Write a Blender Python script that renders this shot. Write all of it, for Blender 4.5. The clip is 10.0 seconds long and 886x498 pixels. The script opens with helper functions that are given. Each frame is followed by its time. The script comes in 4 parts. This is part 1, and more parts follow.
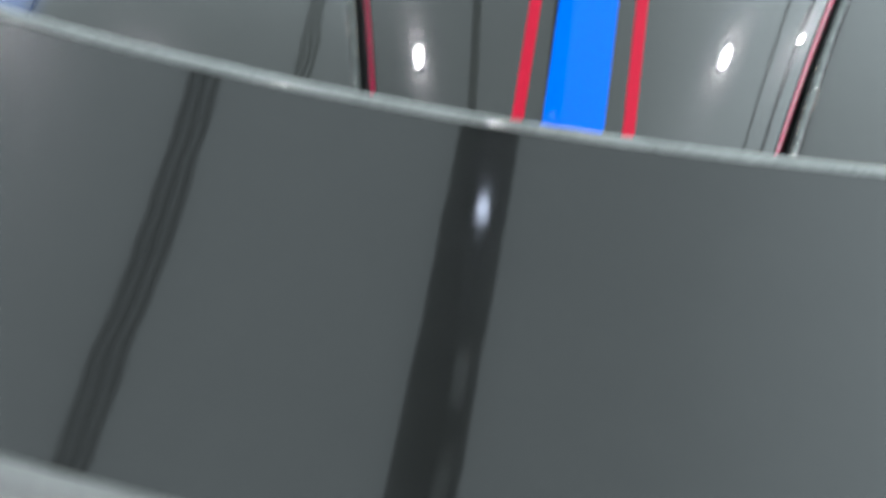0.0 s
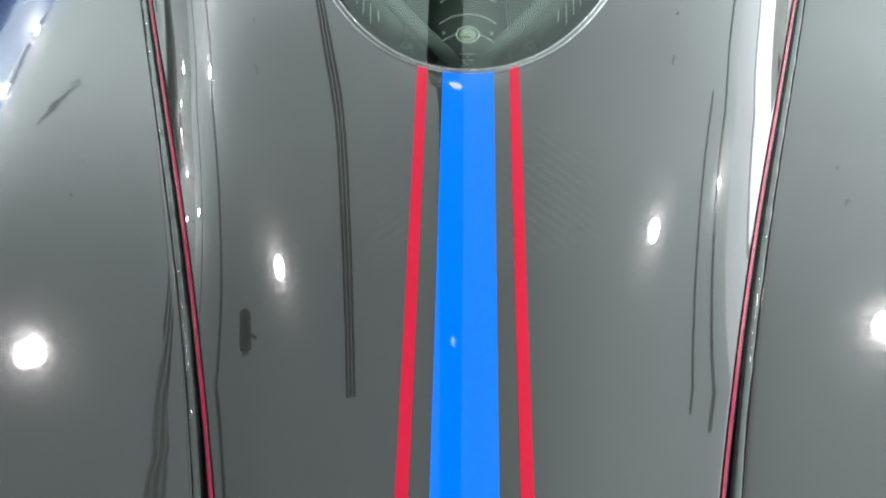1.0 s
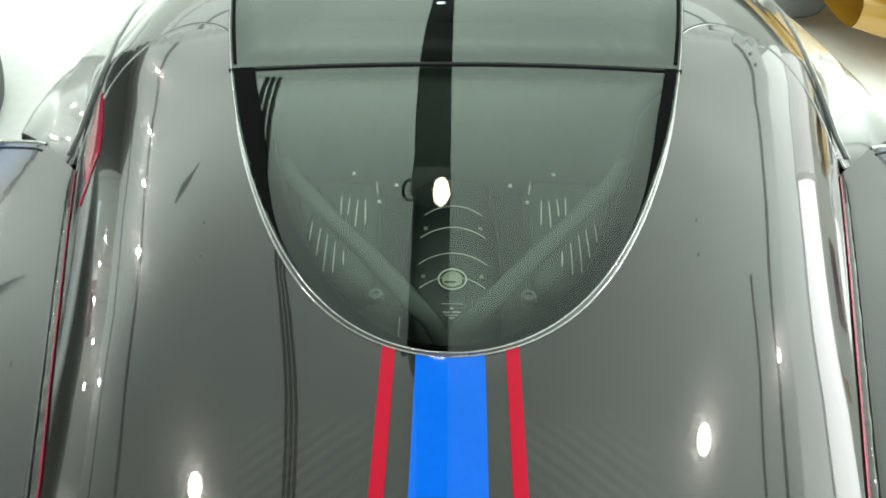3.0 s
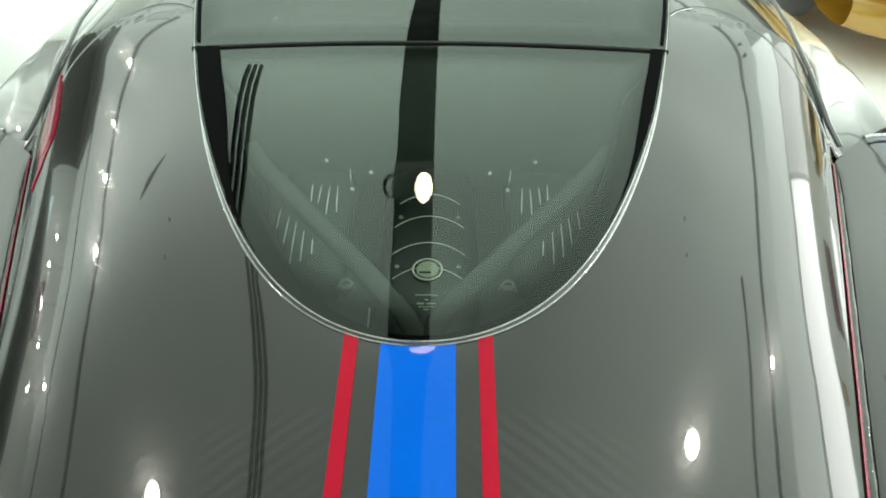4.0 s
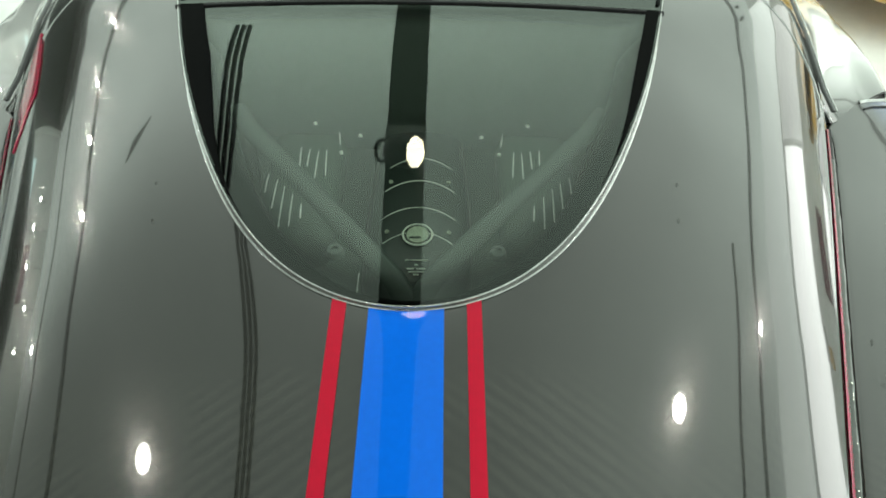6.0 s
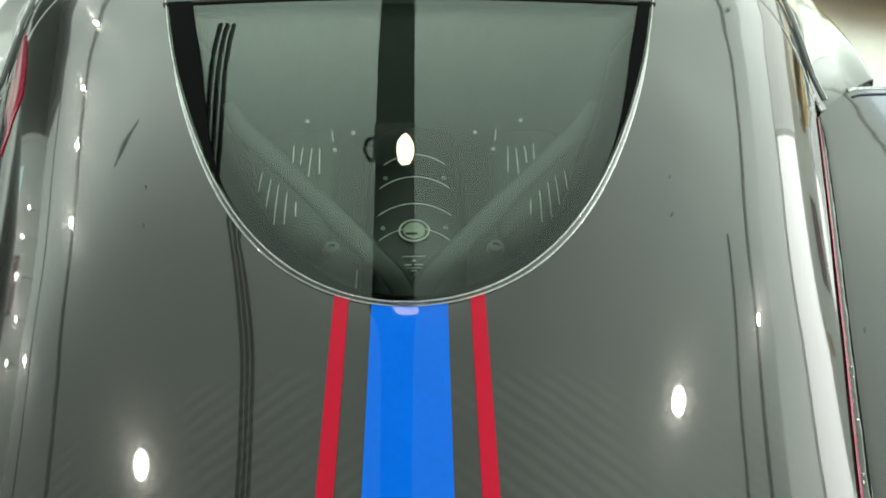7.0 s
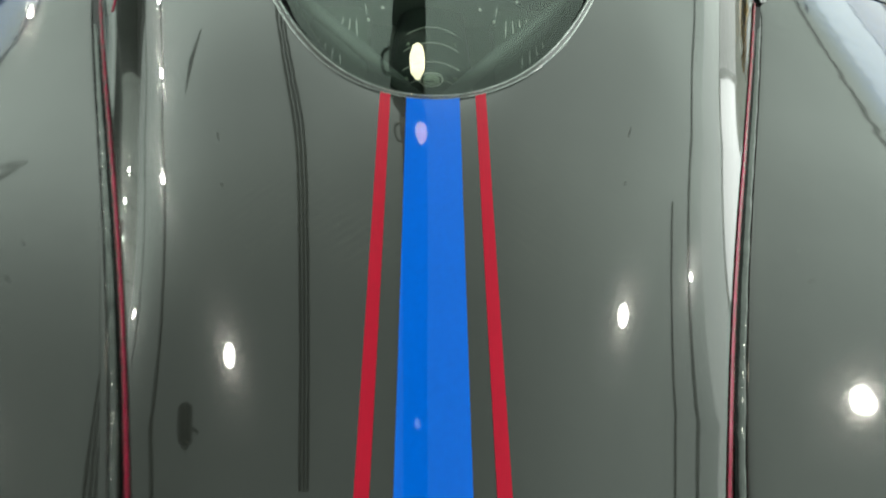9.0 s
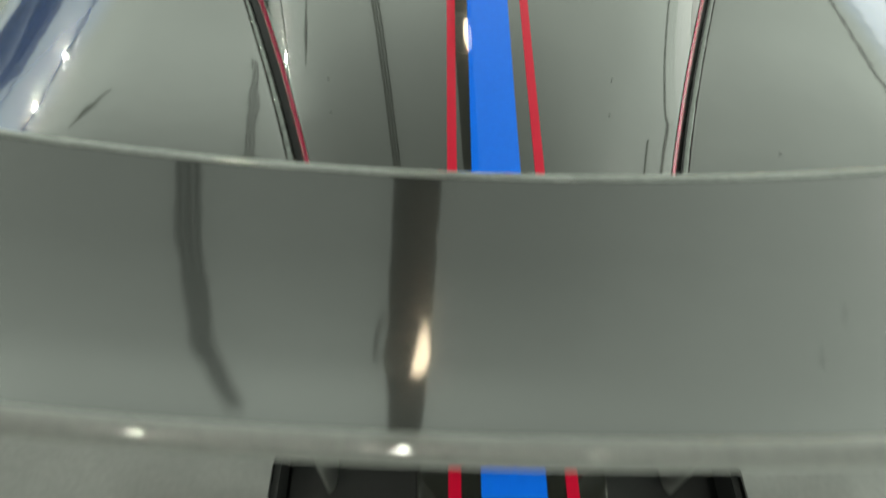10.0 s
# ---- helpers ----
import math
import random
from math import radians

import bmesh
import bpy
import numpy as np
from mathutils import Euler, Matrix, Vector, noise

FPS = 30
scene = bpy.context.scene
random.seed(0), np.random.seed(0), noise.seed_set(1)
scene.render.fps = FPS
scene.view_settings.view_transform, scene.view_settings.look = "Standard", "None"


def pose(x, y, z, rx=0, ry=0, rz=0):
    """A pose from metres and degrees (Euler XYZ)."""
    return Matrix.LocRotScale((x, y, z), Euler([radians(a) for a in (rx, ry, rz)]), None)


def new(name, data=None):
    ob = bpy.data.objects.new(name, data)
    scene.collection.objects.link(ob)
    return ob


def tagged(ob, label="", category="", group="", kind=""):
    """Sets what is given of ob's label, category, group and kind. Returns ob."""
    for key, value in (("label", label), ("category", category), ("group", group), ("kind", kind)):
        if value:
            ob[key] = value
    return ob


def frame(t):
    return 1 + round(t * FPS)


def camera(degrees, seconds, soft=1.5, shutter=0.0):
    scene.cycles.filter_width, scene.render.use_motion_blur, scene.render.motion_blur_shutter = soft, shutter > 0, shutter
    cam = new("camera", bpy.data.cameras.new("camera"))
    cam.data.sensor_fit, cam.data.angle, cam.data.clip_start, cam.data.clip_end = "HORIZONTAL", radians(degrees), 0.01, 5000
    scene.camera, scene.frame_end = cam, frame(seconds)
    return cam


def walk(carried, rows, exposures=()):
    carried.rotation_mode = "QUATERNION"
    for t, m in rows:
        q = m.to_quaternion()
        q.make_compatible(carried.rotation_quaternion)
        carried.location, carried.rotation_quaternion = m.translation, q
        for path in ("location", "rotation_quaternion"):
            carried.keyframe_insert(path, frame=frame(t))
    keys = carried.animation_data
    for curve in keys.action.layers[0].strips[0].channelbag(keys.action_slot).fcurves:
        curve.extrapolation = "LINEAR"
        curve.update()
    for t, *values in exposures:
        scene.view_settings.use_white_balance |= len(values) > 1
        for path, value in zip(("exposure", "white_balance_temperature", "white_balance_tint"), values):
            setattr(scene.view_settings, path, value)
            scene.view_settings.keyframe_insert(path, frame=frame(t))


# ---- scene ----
cam = camera(67, 10.0, soft=1.8, shutter=0.3)
walk(cam, [
    (0, pose(-0.0687, -1.4397, 1.8074, 20.037, 2.193, 9.940)),
    (0.1, pose(-0.0564, -1.3818, 1.8110, 21.275, 1.467, 6.667)),
    (0.2, pose(-0.0532, -1.3260, 1.8071, 22.244, 0.765, 5.266)),
    (0.3, pose(-0.0536, -1.2762, 1.8029, 23.186, 0.023, 4.029)),
    (0.5, pose(-0.0421, -1.1717, 1.8035, 25.687, -0.421, 2.638)),
    (0.7, pose(-0.0252, -1.0494, 1.8365, 28.766, -0.063, 1.822)),
    (1, pose(-0.0072, -0.9143, 1.8543, 31.624, 1.015, 1.452)),
    (1.5, pose(-0.0244, -0.7489, 1.8553, 36.381, 0.835, 0.851)),
    (2, pose(-0.0166, -0.6216, 1.8447, 42.331, 0.497, 1.144)),
    (2.5, pose(-0.0076, -0.5771, 1.7805, 45.225, 0.656, 1.268)),
    (4, pose(0.0345, -0.5313, 1.6399, 46.991, -0.141, 0.592)),
    (4.5, pose(0.0379, -0.5236, 1.6459, 45.705, 0.029, 0.861)),
    (5, pose(0.0351, -0.5263, 1.6317, 45.413, -0.654, 0.542)),
    (5.5, pose(0.0463, -0.5255, 1.6336, 44.171, -0.688, 0.803)),
    (7, pose(0.0202, -0.5257, 1.6239, 44.002, -0.646, -1.454)),
    (7.5, pose(0.0205, -0.5285, 1.6164, 43.939, -0.576, -1.590)),
    (8, pose(0.0159, -0.5454, 1.6147, 43.530, -1.474, -1.367)),
    (8.5, pose(0.0062, -0.6378, 1.6479, 41.183, -2.222, -0.620)),
    (9, pose(-0.0136, -0.9573, 1.7122, 40.138, -1.591, -0.666)),
    (9.2, pose(-0.0436, -1.1117, 1.7793, 37.904, -1.300, -0.499)),
    (9.4, pose(-0.0806, -1.2648, 1.8227, 36.640, -1.300, -0.437)),
    (9.6, pose(-0.0986, -1.4106, 1.8431, 37.571, -1.188, -0.316)),
    (9.8, pose(-0.1355, -1.5022, 1.8423, 37.658, -2.236, -0.532)),
    (10, pose(-0.1111, -1.6266, 1.8548, 36.742, -0.692, 0.001)),
], [(0, 0.57, 5850, 18), (0.2, 0.80, 6000, 18), (0.5, 0.86, 6050, 20), (0.9, 0.66, 6050, 18), (1.6, 0.50, 6420, 13), (2.4, 0.36, 6500, 12), (4.0, 0.04, 6600, 6), (7.0, -0.03, 6600, 6), (8.4, -0.08, 6600, 6), (9.0, -0.2, 6500, 5), (9.5, -0.1, 6500, 5), (10, 0.0, 6850, 7)])

# ---- light ----
world = bpy.data.worlds.new("showroom_world")
world.use_nodes = True
world.node_tree.nodes["Background"].inputs[0].default_value = (0.8, 0.85, 0.9, 1)
world.node_tree.nodes["Background"].inputs[1].default_value = 0.05
scene.world = world
CEILING_GLOW = 2.9
LAMP_GLOW = 110.0


# ---- materials ----
def material(name, colour, rough=0.5, metal=0.0, coat=0.0, vary=0.15, scale=8.0, bump=0.0, bump_scale=60.0, spec=0.5, coat_rough=0.03):
    """A principled material whose colour and roughness wander at two scales."""
    m = bpy.data.materials.new(name)
    m.use_nodes = True
    nt = m.node_tree
    b = nt.nodes["Principled BSDF"]
    b.inputs["Metallic"].default_value = metal
    b.inputs["Specular IOR Level"].default_value = spec
    b.inputs["Coat Weight"].default_value = coat
    b.inputs["Coat Roughness"].default_value = coat_rough
    b.inputs["Coat IOR"].default_value = 1.62
    tc = nt.nodes.new("ShaderNodeTexCoord")
    n1, n2 = nt.nodes.new("ShaderNodeTexNoise"), nt.nodes.new("ShaderNodeTexNoise")
    n1.inputs["Scale"].default_value, n2.inputs["Scale"].default_value = scale, scale * 14
    n1.inputs["Detail"].default_value = 4
    add = nt.nodes.new("ShaderNodeMath")
    add.operation = "ADD"
    half = nt.nodes.new("ShaderNodeMath")
    half.operation = "MULTIPLY"
    half.inputs[1].default_value = 0.5
    ramp = nt.nodes.new("ShaderNodeMapRange")
    ramp.inputs[1].default_value, ramp.inputs[2].default_value = 0.3, 0.7
    ramp.inputs[3].default_value, ramp.inputs[4].default_value = 1 - vary, 1 + vary
    mul = nt.nodes.new("ShaderNodeVectorMath")
    mul.operation = "SCALE"
    mul.inputs[0].default_value = colour
    for n in (n1, n2):
        nt.links.new(tc.outputs["Object"], n.inputs["Vector"])
    nt.links.new(n1.outputs["Fac"], add.inputs[0])
    nt.links.new(n2.outputs["Fac"], add.inputs[1])
    nt.links.new(add.outputs[0], half.inputs[0])
    nt.links.new(half.outputs[0], ramp.inputs[0])
    nt.links.new(ramp.outputs[0], mul.inputs["Scale"])
    nt.links.new(mul.outputs[0], b.inputs["Base Color"])
    rr = nt.nodes.new("ShaderNodeMapRange")
    rr.inputs[3].default_value, rr.inputs[4].default_value = rough * 0.85, min(1, rough * 1.15)
    nt.links.new(n1.outputs["Fac"], rr.inputs[0])
    nt.links.new(rr.outputs[0], b.inputs["Roughness"])
    if bump:
        n3 = nt.nodes.new("ShaderNodeTexNoise")
        n3.inputs["Scale"].default_value = bump_scale
        nt.links.new(tc.outputs["Object"], n3.inputs["Vector"])
        bp = nt.nodes.new("ShaderNodeBump")
        bp.inputs["Strength"].default_value, bp.inputs["Distance"].default_value = bump, 0.002
        nt.links.new(n3.outputs["Fac"], bp.inputs["Height"])
        nt.links.new(bp.outputs[0], b.inputs["Normal"])
    return m


def carbon(name, colour, weave=0.0, gloss=0.025, ripple=0.00005):
    """Clear-coated carbon weave: diagonal tows under gloss lacquer, with faint smears."""
    m = material(name, colour, rough=0.17, coat=1.0, vary=0.18, scale=3.0, spec=0.27, coat_rough=gloss)
    nt = m.node_tree
    b = nt.nodes["Principled BSDF"]
    tc = nt.nodes.new("ShaderNodeTexCoord")
    mp = nt.nodes.new("ShaderNodeMapping")
    mp.inputs["Rotation"].default_value = (0, 0, radians(52))
    w = nt.nodes.new("ShaderNodeTexWave")
    w.inputs["Scale"].default_value = 20.0
    w.inputs["Distortion"].default_value = 1.0
    w.inputs["Detail"].default_value = 1.0
    rip, bp = nt.nodes.new("ShaderNodeTexNoise"), nt.nodes.new("ShaderNodeBump")
    rip.inputs["Scale"].default_value = 16.0
    rip.inputs["Detail"].default_value = 1.0
    bp.inputs["Strength"].default_value, bp.inputs["Distance"].default_value = 1.0, ripple
    nt.links.new(tc.outputs["Object"], rip.inputs["Vector"])
    nt.links.new(rip.outputs["Fac"], bp.inputs["Height"])
    nt.links.new(bp.outputs[0], b.inputs["Normal"])
    nt.links.new(bp.outputs[0], b.inputs["Coat Normal"])
    ch = nt.nodes.new("ShaderNodeTexNoise")
    ch.inputs["Scale"].default_value = 3.1
    nt.links.new(tc.outputs["Object"], ch.inputs["Vector"])
    split, mirror, minus, joined = nt.nodes.new("ShaderNodeSeparateXYZ"), nt.nodes.new("ShaderNodeMath"), nt.nodes.new("ShaderNodeMath"), nt.nodes.new("ShaderNodeCombineXYZ")
    mirror.operation, minus.operation = "ABSOLUTE", "MULTIPLY"
    minus.inputs[1].default_value = -1.0
    nt.links.new(tc.outputs["Object"], split.inputs[0])
    nt.links.new(split.outputs["X"], mirror.inputs[0])
    nt.links.new(mirror.outputs[0], minus.inputs[0])
    nt.links.new(minus.outputs[0], joined.inputs["X"])
    nt.links.new(split.outputs["Y"], joined.inputs["Y"])
    nt.links.new(joined.outputs[0], mp.inputs["Vector"])
    nt.links.new(mp.outputs[0], w.inputs["Vector"])
    gate = nt.nodes.new("ShaderNodeMapRange")
    gate.inputs[1].default_value, gate.inputs[2].default_value = 0.27, 0.47
    gate.inputs[3].default_value, gate.inputs[4].default_value = 0.0, 1.0
    nt.links.new(ch.outputs["Fac"], gate.inputs[0])
    sep = nt.nodes.new("ShaderNodeSeparateXYZ")
    nt.links.new(tc.outputs["Object"], sep.inputs[0])
    near = nt.nodes.new("ShaderNodeFloatCurve")
    span = nt.nodes.new("ShaderNodeMapRange")
    span.inputs[1].default_value, span.inputs[2].default_value = -1.0, 1.0
    nt.links.new(sep.outputs["Y"], span.inputs[0])
    nt.links.new(span.outputs[0], near.inputs["Value"])
    pts = ((0.0, 0.06 * weave), (0.27, 0.06 * weave), (0.35, weave), (0.425, weave), (0.475, 0.04 * weave), (1.0, 0.03 * weave))
    curve = near.mapping.curves[0]
    while len(curve.points) < len(pts):
        curve.points.new(0.5, 0.5)
    for p, at in zip(curve.points, pts):
        p.location = at
    near.mapping.update()
    old = b.inputs["Base Color"].links[0].from_socket
    light = nt.nodes.new("ShaderNodeVectorMath")
    light.operation = "SCALE"
    light.inputs["Scale"].default_value = 2.6
    nt.links.new(old, light.inputs[0])
    f, g = nt.nodes.new("ShaderNodeMath"), nt.nodes.new("ShaderNodeMath")
    f.operation = g.operation = "MULTIPLY"
    nt.links.new(w.outputs["Fac"], f.inputs[0])
    nt.links.new(gate.outputs[0], f.inputs[1])
    nt.links.new(f.outputs[0], g.inputs[0])
    nt.links.new(near.outputs[0], g.inputs[1])
    mix = nt.nodes.new("ShaderNodeMix")
    mix.data_type = "RGBA"
    nt.links.new(g.outputs[0], mix.inputs[0])
    nt.links.new(old, mix.inputs[6])
    nt.links.new(light.outputs[0], mix.inputs[7])
    nt.links.new(mix.outputs[2], b.inputs["Base Color"])
    return m


def glow(name, colour, strength):
    m = bpy.data.materials.new(name)
    m.use_nodes = True
    nt = m.node_tree
    nt.nodes.clear()
    e, o = nt.nodes.new("ShaderNodeEmission"), nt.nodes.new("ShaderNodeOutputMaterial")
    e.inputs[0].default_value, e.inputs[1].default_value = (*colour, 1), strength
    nt.links.new(e.outputs[0], o.inputs[0])
    return m


def tinted_glass(name, tint, head_on, dotted):
    """A thin tinted pane: what lies behind shows darkened, and the gloss grows towards grazing.
    The fine dark print along its edges, kept in the mesh as print_dots, dulls it by up to dotted."""
    m = bpy.data.materials.new(name)
    m.use_nodes = True
    nt = m.node_tree
    nt.nodes.clear()
    t, g = nt.nodes.new("ShaderNodeBsdfTransparent"), nt.nodes.new("ShaderNodeBsdfGlossy")
    t.inputs[0].default_value = (*tint, 1)
    g.inputs["Roughness"].default_value = 0.015
    g.inputs[0].default_value = (0.90, 1.0, 0.93, 1)
    lw, pw, mr = nt.nodes.new("ShaderNodeLayerWeight"), nt.nodes.new("ShaderNodeMath"), nt.nodes.new("ShaderNodeMapRange")
    pw.operation = "POWER"
    pw.inputs[1].default_value = 5.0
    mr.inputs[3].default_value, mr.inputs[4].default_value = head_on, 1.0
    nt.links.new(lw.outputs["Facing"], pw.inputs[0])
    nt.links.new(pw.outputs[0], mr.inputs[0])
    dots, dull, low = nt.nodes.new("ShaderNodeAttribute"), nt.nodes.new("ShaderNodeMix"), nt.nodes.new("ShaderNodeMapRange")
    dots.attribute_name = "print_dots"
    dull.data_type = "RGBA"
    dull.inputs[6].default_value = (*tint, 1)
    dull.inputs[7].default_value = (*(c * (1 - dotted) for c in tint), 1)
    low.inputs[3].default_value, low.inputs[4].default_value = head_on, head_on * 0.66
    nt.links.new(dots.outputs["Fac"], dull.inputs[0])
    nt.links.new(dots.outputs["Fac"], low.inputs[0])
    nt.links.new(dull.outputs[2], t.inputs[0])
    nt.links.new(low.outputs[0], mr.inputs[3])
    mx, o = nt.nodes.new("ShaderNodeMixShader"), nt.nodes.new("ShaderNodeOutputMaterial")
    nt.links.new(mr.outputs[0], mx.inputs[0])
    nt.links.new(t.outputs[0], mx.inputs[1])
    nt.links.new(g.outputs[0], mx.inputs[2])
    nt.links.new(mx.outputs[0], o.inputs[0])
    return m


CLEAR = bpy.data.materials.new("clear_underside")
CLEAR.use_nodes = True
CLEAR.node_tree.nodes.clear()
_t, _o = CLEAR.node_tree.nodes.new("ShaderNodeBsdfTransparent"), CLEAR.node_tree.nodes.new("ShaderNodeOutputMaterial")
CLEAR.node_tree.links.new(_t.outputs[0], _o.inputs[0])
CARBON = carbon("carbon_lacquer", (0.0145, 0.0150, 0.0120), 0.55, 0.03)
WINGCARBON = carbon("wing_carbon_lacquer", (0.009, 0.0094, 0.0085), 0.0, 0.045, 0.00012)
WINGCARBON.node_tree.nodes["Principled BSDF"].inputs["Coat Weight"].default_value = 0.85
FADE = carbon("carbon_blue_sheen", (0.0165, 0.0172, 0.0140), 0.0, 0.05, 0.0003)


def paint_blue_sheen(m):
    """A blue reflection is painted into the lacquer's colour over the haunches."""
    nt = m.node_tree
    b = nt.nodes["Principled BSDF"]
    old = b.inputs["Base Color"].links[0].from_socket
    tc, sep, ab = nt.nodes.new("ShaderNodeTexCoord"), nt.nodes.new("ShaderNodeSeparateXYZ"), nt.nodes.new("ShaderNodeMath")
    ab.operation = "ABSOLUTE"
    nt.links.new(tc.outputs["Object"], sep.inputs[0])
    nt.links.new(sep.outputs["X"], ab.inputs[0])
    no = nt.nodes.new("ShaderNodeTexNoise")
    no.inputs["Scale"].default_value = 3.0
    nt.links.new(tc.outputs["Object"], no.inputs["Vector"])
    jit = nt.nodes.new("ShaderNodeMath")
    jit.operation = "MULTIPLY_ADD"
    jit.inputs[1].default_value = 0.10
    nt.links.new(no.outputs["Fac"], jit.inputs[0])
    nt.links.new(ab.outputs[0], jit.inputs[2])
    mr = nt.nodes.new("ShaderNodeMapRange")
    mr.interpolation_type = "SMOOTHSTEP"
    mr.inputs[1].default_value, mr.inputs[2].default_value = 1.0, 1.09
    nt.links.new(jit.outputs[0], mr.inputs[0])
    mix = nt.nodes.new("ShaderNodeMix")
    mix.data_type = "RGBA"
    mix.inputs[7].default_value = (0.030, 0.058, 0.165, 1)
    nt.links.new(mr.outputs[0], mix.inputs[0])
    nt.links.new(old, mix.inputs[6])
    nt.links.new(mix.outputs[2], b.inputs["Base Color"])


paint_blue_sheen(FADE)
HAUNCH = carbon("haunch_painted_sheen", (0.019, 0.0195, 0.016), 0.0, 0.04)


def paint_haunch_sheen(m):
    """Paints reflected light into the haunch, ahead of a soft join with the fender."""
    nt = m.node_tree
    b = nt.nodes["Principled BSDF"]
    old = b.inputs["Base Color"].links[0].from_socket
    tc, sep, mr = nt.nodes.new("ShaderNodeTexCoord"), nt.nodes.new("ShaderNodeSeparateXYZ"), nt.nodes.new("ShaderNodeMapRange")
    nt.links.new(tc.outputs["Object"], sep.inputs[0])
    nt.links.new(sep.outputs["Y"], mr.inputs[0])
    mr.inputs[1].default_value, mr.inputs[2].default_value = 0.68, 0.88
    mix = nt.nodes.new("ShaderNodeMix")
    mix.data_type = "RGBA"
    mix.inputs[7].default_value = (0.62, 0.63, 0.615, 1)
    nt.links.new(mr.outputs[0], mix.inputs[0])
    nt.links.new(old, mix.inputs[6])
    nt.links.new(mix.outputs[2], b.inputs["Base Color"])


paint_haunch_sheen(HAUNCH)
BLUE = material("blue_stripe_paint", (0.0, 0.135, 0.76), 0.4, coat=0.27, spec=0.05, vary=0.05, coat_rough=0.02)
RED = material("red_stripe_paint", (0.50, 0.001, 0.026), 0.4, coat=0.2, spec=0.1, vary=0.06, coat_rough=0.02)
TRIM = material("bright_trim", (0.50, 0.51, 0.50), 0.12, metal=0.85, vary=0.25, scale=14, bump=0.25, bump_scale=18)
BEAD = material("polished_bead", (0.10, 0.105, 0.10), 0.05, metal=0.9, vary=0.1, bump=1.0, bump_scale=32)
FRIT = material("black_ceramic_print", (0.004, 0.0045, 0.0045), 0.85, vary=0.2, spec=0.04)
SATIN = material("satin_grey_paint", (0.18, 0.182, 0.176), 0.4, coat=0.6, vary=0.12, coat_rough=0.1)
BLACK = material("black_gloss", (0.008, 0.009, 0.009), 0.12, coat=0.6, vary=0.2)
CHANNEL = material("channel_black", (0.022, 0.021, 0.023), 0.4, vary=0.2, spec=0.25)
MATT = material("matt_black", (0.012, 0.013, 0.013), 0.6, vary=0.2, bump=0.2)
TYRE = material("grey_tyre", (0.10, 0.10, 0.098), 0.75, vary=0.15, bump=0.3)
RUBBER = material("rubber", (0.018, 0.018, 0.019), 0.7, spec=0.15, vary=0.2, bump=0.3)
GLASS = tinted_glass("engine_glass_tint", (0.90, 0.97, 0.92), 0.088, 0.62)
ROOFGLASS = tinted_glass("roof_glass_tint", (0.5, 0.57, 0.53), 0.100, 0.8)
MARKER = material("dark_red_lens", (0.40, 0.008, 0.05), 0.15, coat=0.5, vary=0.15)
LAMPRED = material("red_lens", (0.29, 0.002, 0.034), 0.2, coat=0.3, vary=0.45, scale=24, spec=0.3, bump=0.5, bump_scale=90)
CABIN = material("dark_cabin_glass", (0.010, 0.013, 0.012), 0.3, vary=0.2, spec=0.25)
ENGINE = material("engine_plastic", (0.014, 0.022, 0.018), 0.38, vary=0.25, bump=0.2)
BAY = material("engine_bay_grey", (0.050, 0.069, 0.056), 0.6, vary=0.15, scale=5)
BRACE = material("brace_satin", (0.030, 0.042, 0.035), 0.45, vary=0.12)
LATCH = material("latch_metal", (0.16, 0.19, 0.17), 0.4, vary=0.2)
FIN = material("pale_glint_metal", (0.80, 0.83, 0.77), 0.45, vary=0.08)
INK = material("white_line", (0.66, 0.70, 0.62), 0.5, vary=0.08)
BADGE = material("badge_enamel", (0.30, 0.34, 0.26), 0.35, vary=0.2, scale=90)
FLOOR = material("white_epoxy", (0.93, 0.93, 0.91), 0.16, vary=0.05, scale=1.2, bump=0.03, bump_scale=9)
WALL = material("white_plaster", (0.80, 0.81, 0.79), 0.8, vary=0.06, scale=2, bump=0.1)
STEEL = material("black_steel", (0.012, 0.012, 0.013), 0.5, vary=0.2)
CAN = material("can_lacquer", (0.09, 0.10, 0.095), 0.3, vary=0.2)
PINK = material("pink_board", (0.12, 0.03, 0.055), 0.5, vary=0.25)
PALE = material("pale_plastic", (0.75, 0.77, 0.75), 0.5, vary=0.1)
CLAMP = material("grey_clamp", (0.34, 0.36, 0.35), 0.4, vary=0.15)
BROWN = material("brown_wood", (0.20, 0.125, 0.055), 0.5, vary=0.25, scale=6)
DARKPANE = material("dark_doorway", (0.03, 0.035, 0.033), 0.4, vary=0.2)
YELLOW = material("yellow_paint", (0.50, 0.28, 0.03), 0.3, coat=1.0, vary=0.05)
WHITECAR = material("silver_paint", (0.55, 0.56, 0.56), 0.3, metal=0.4, coat=1.0, vary=0.05)
ALLOY = material("alloy", (0.72, 0.70, 0.64), 0.35, metal=0.35, vary=0.1)
CEILING = glow("luminous_ceiling", (0.865, 1.0, 0.91), CEILING_GLOW)


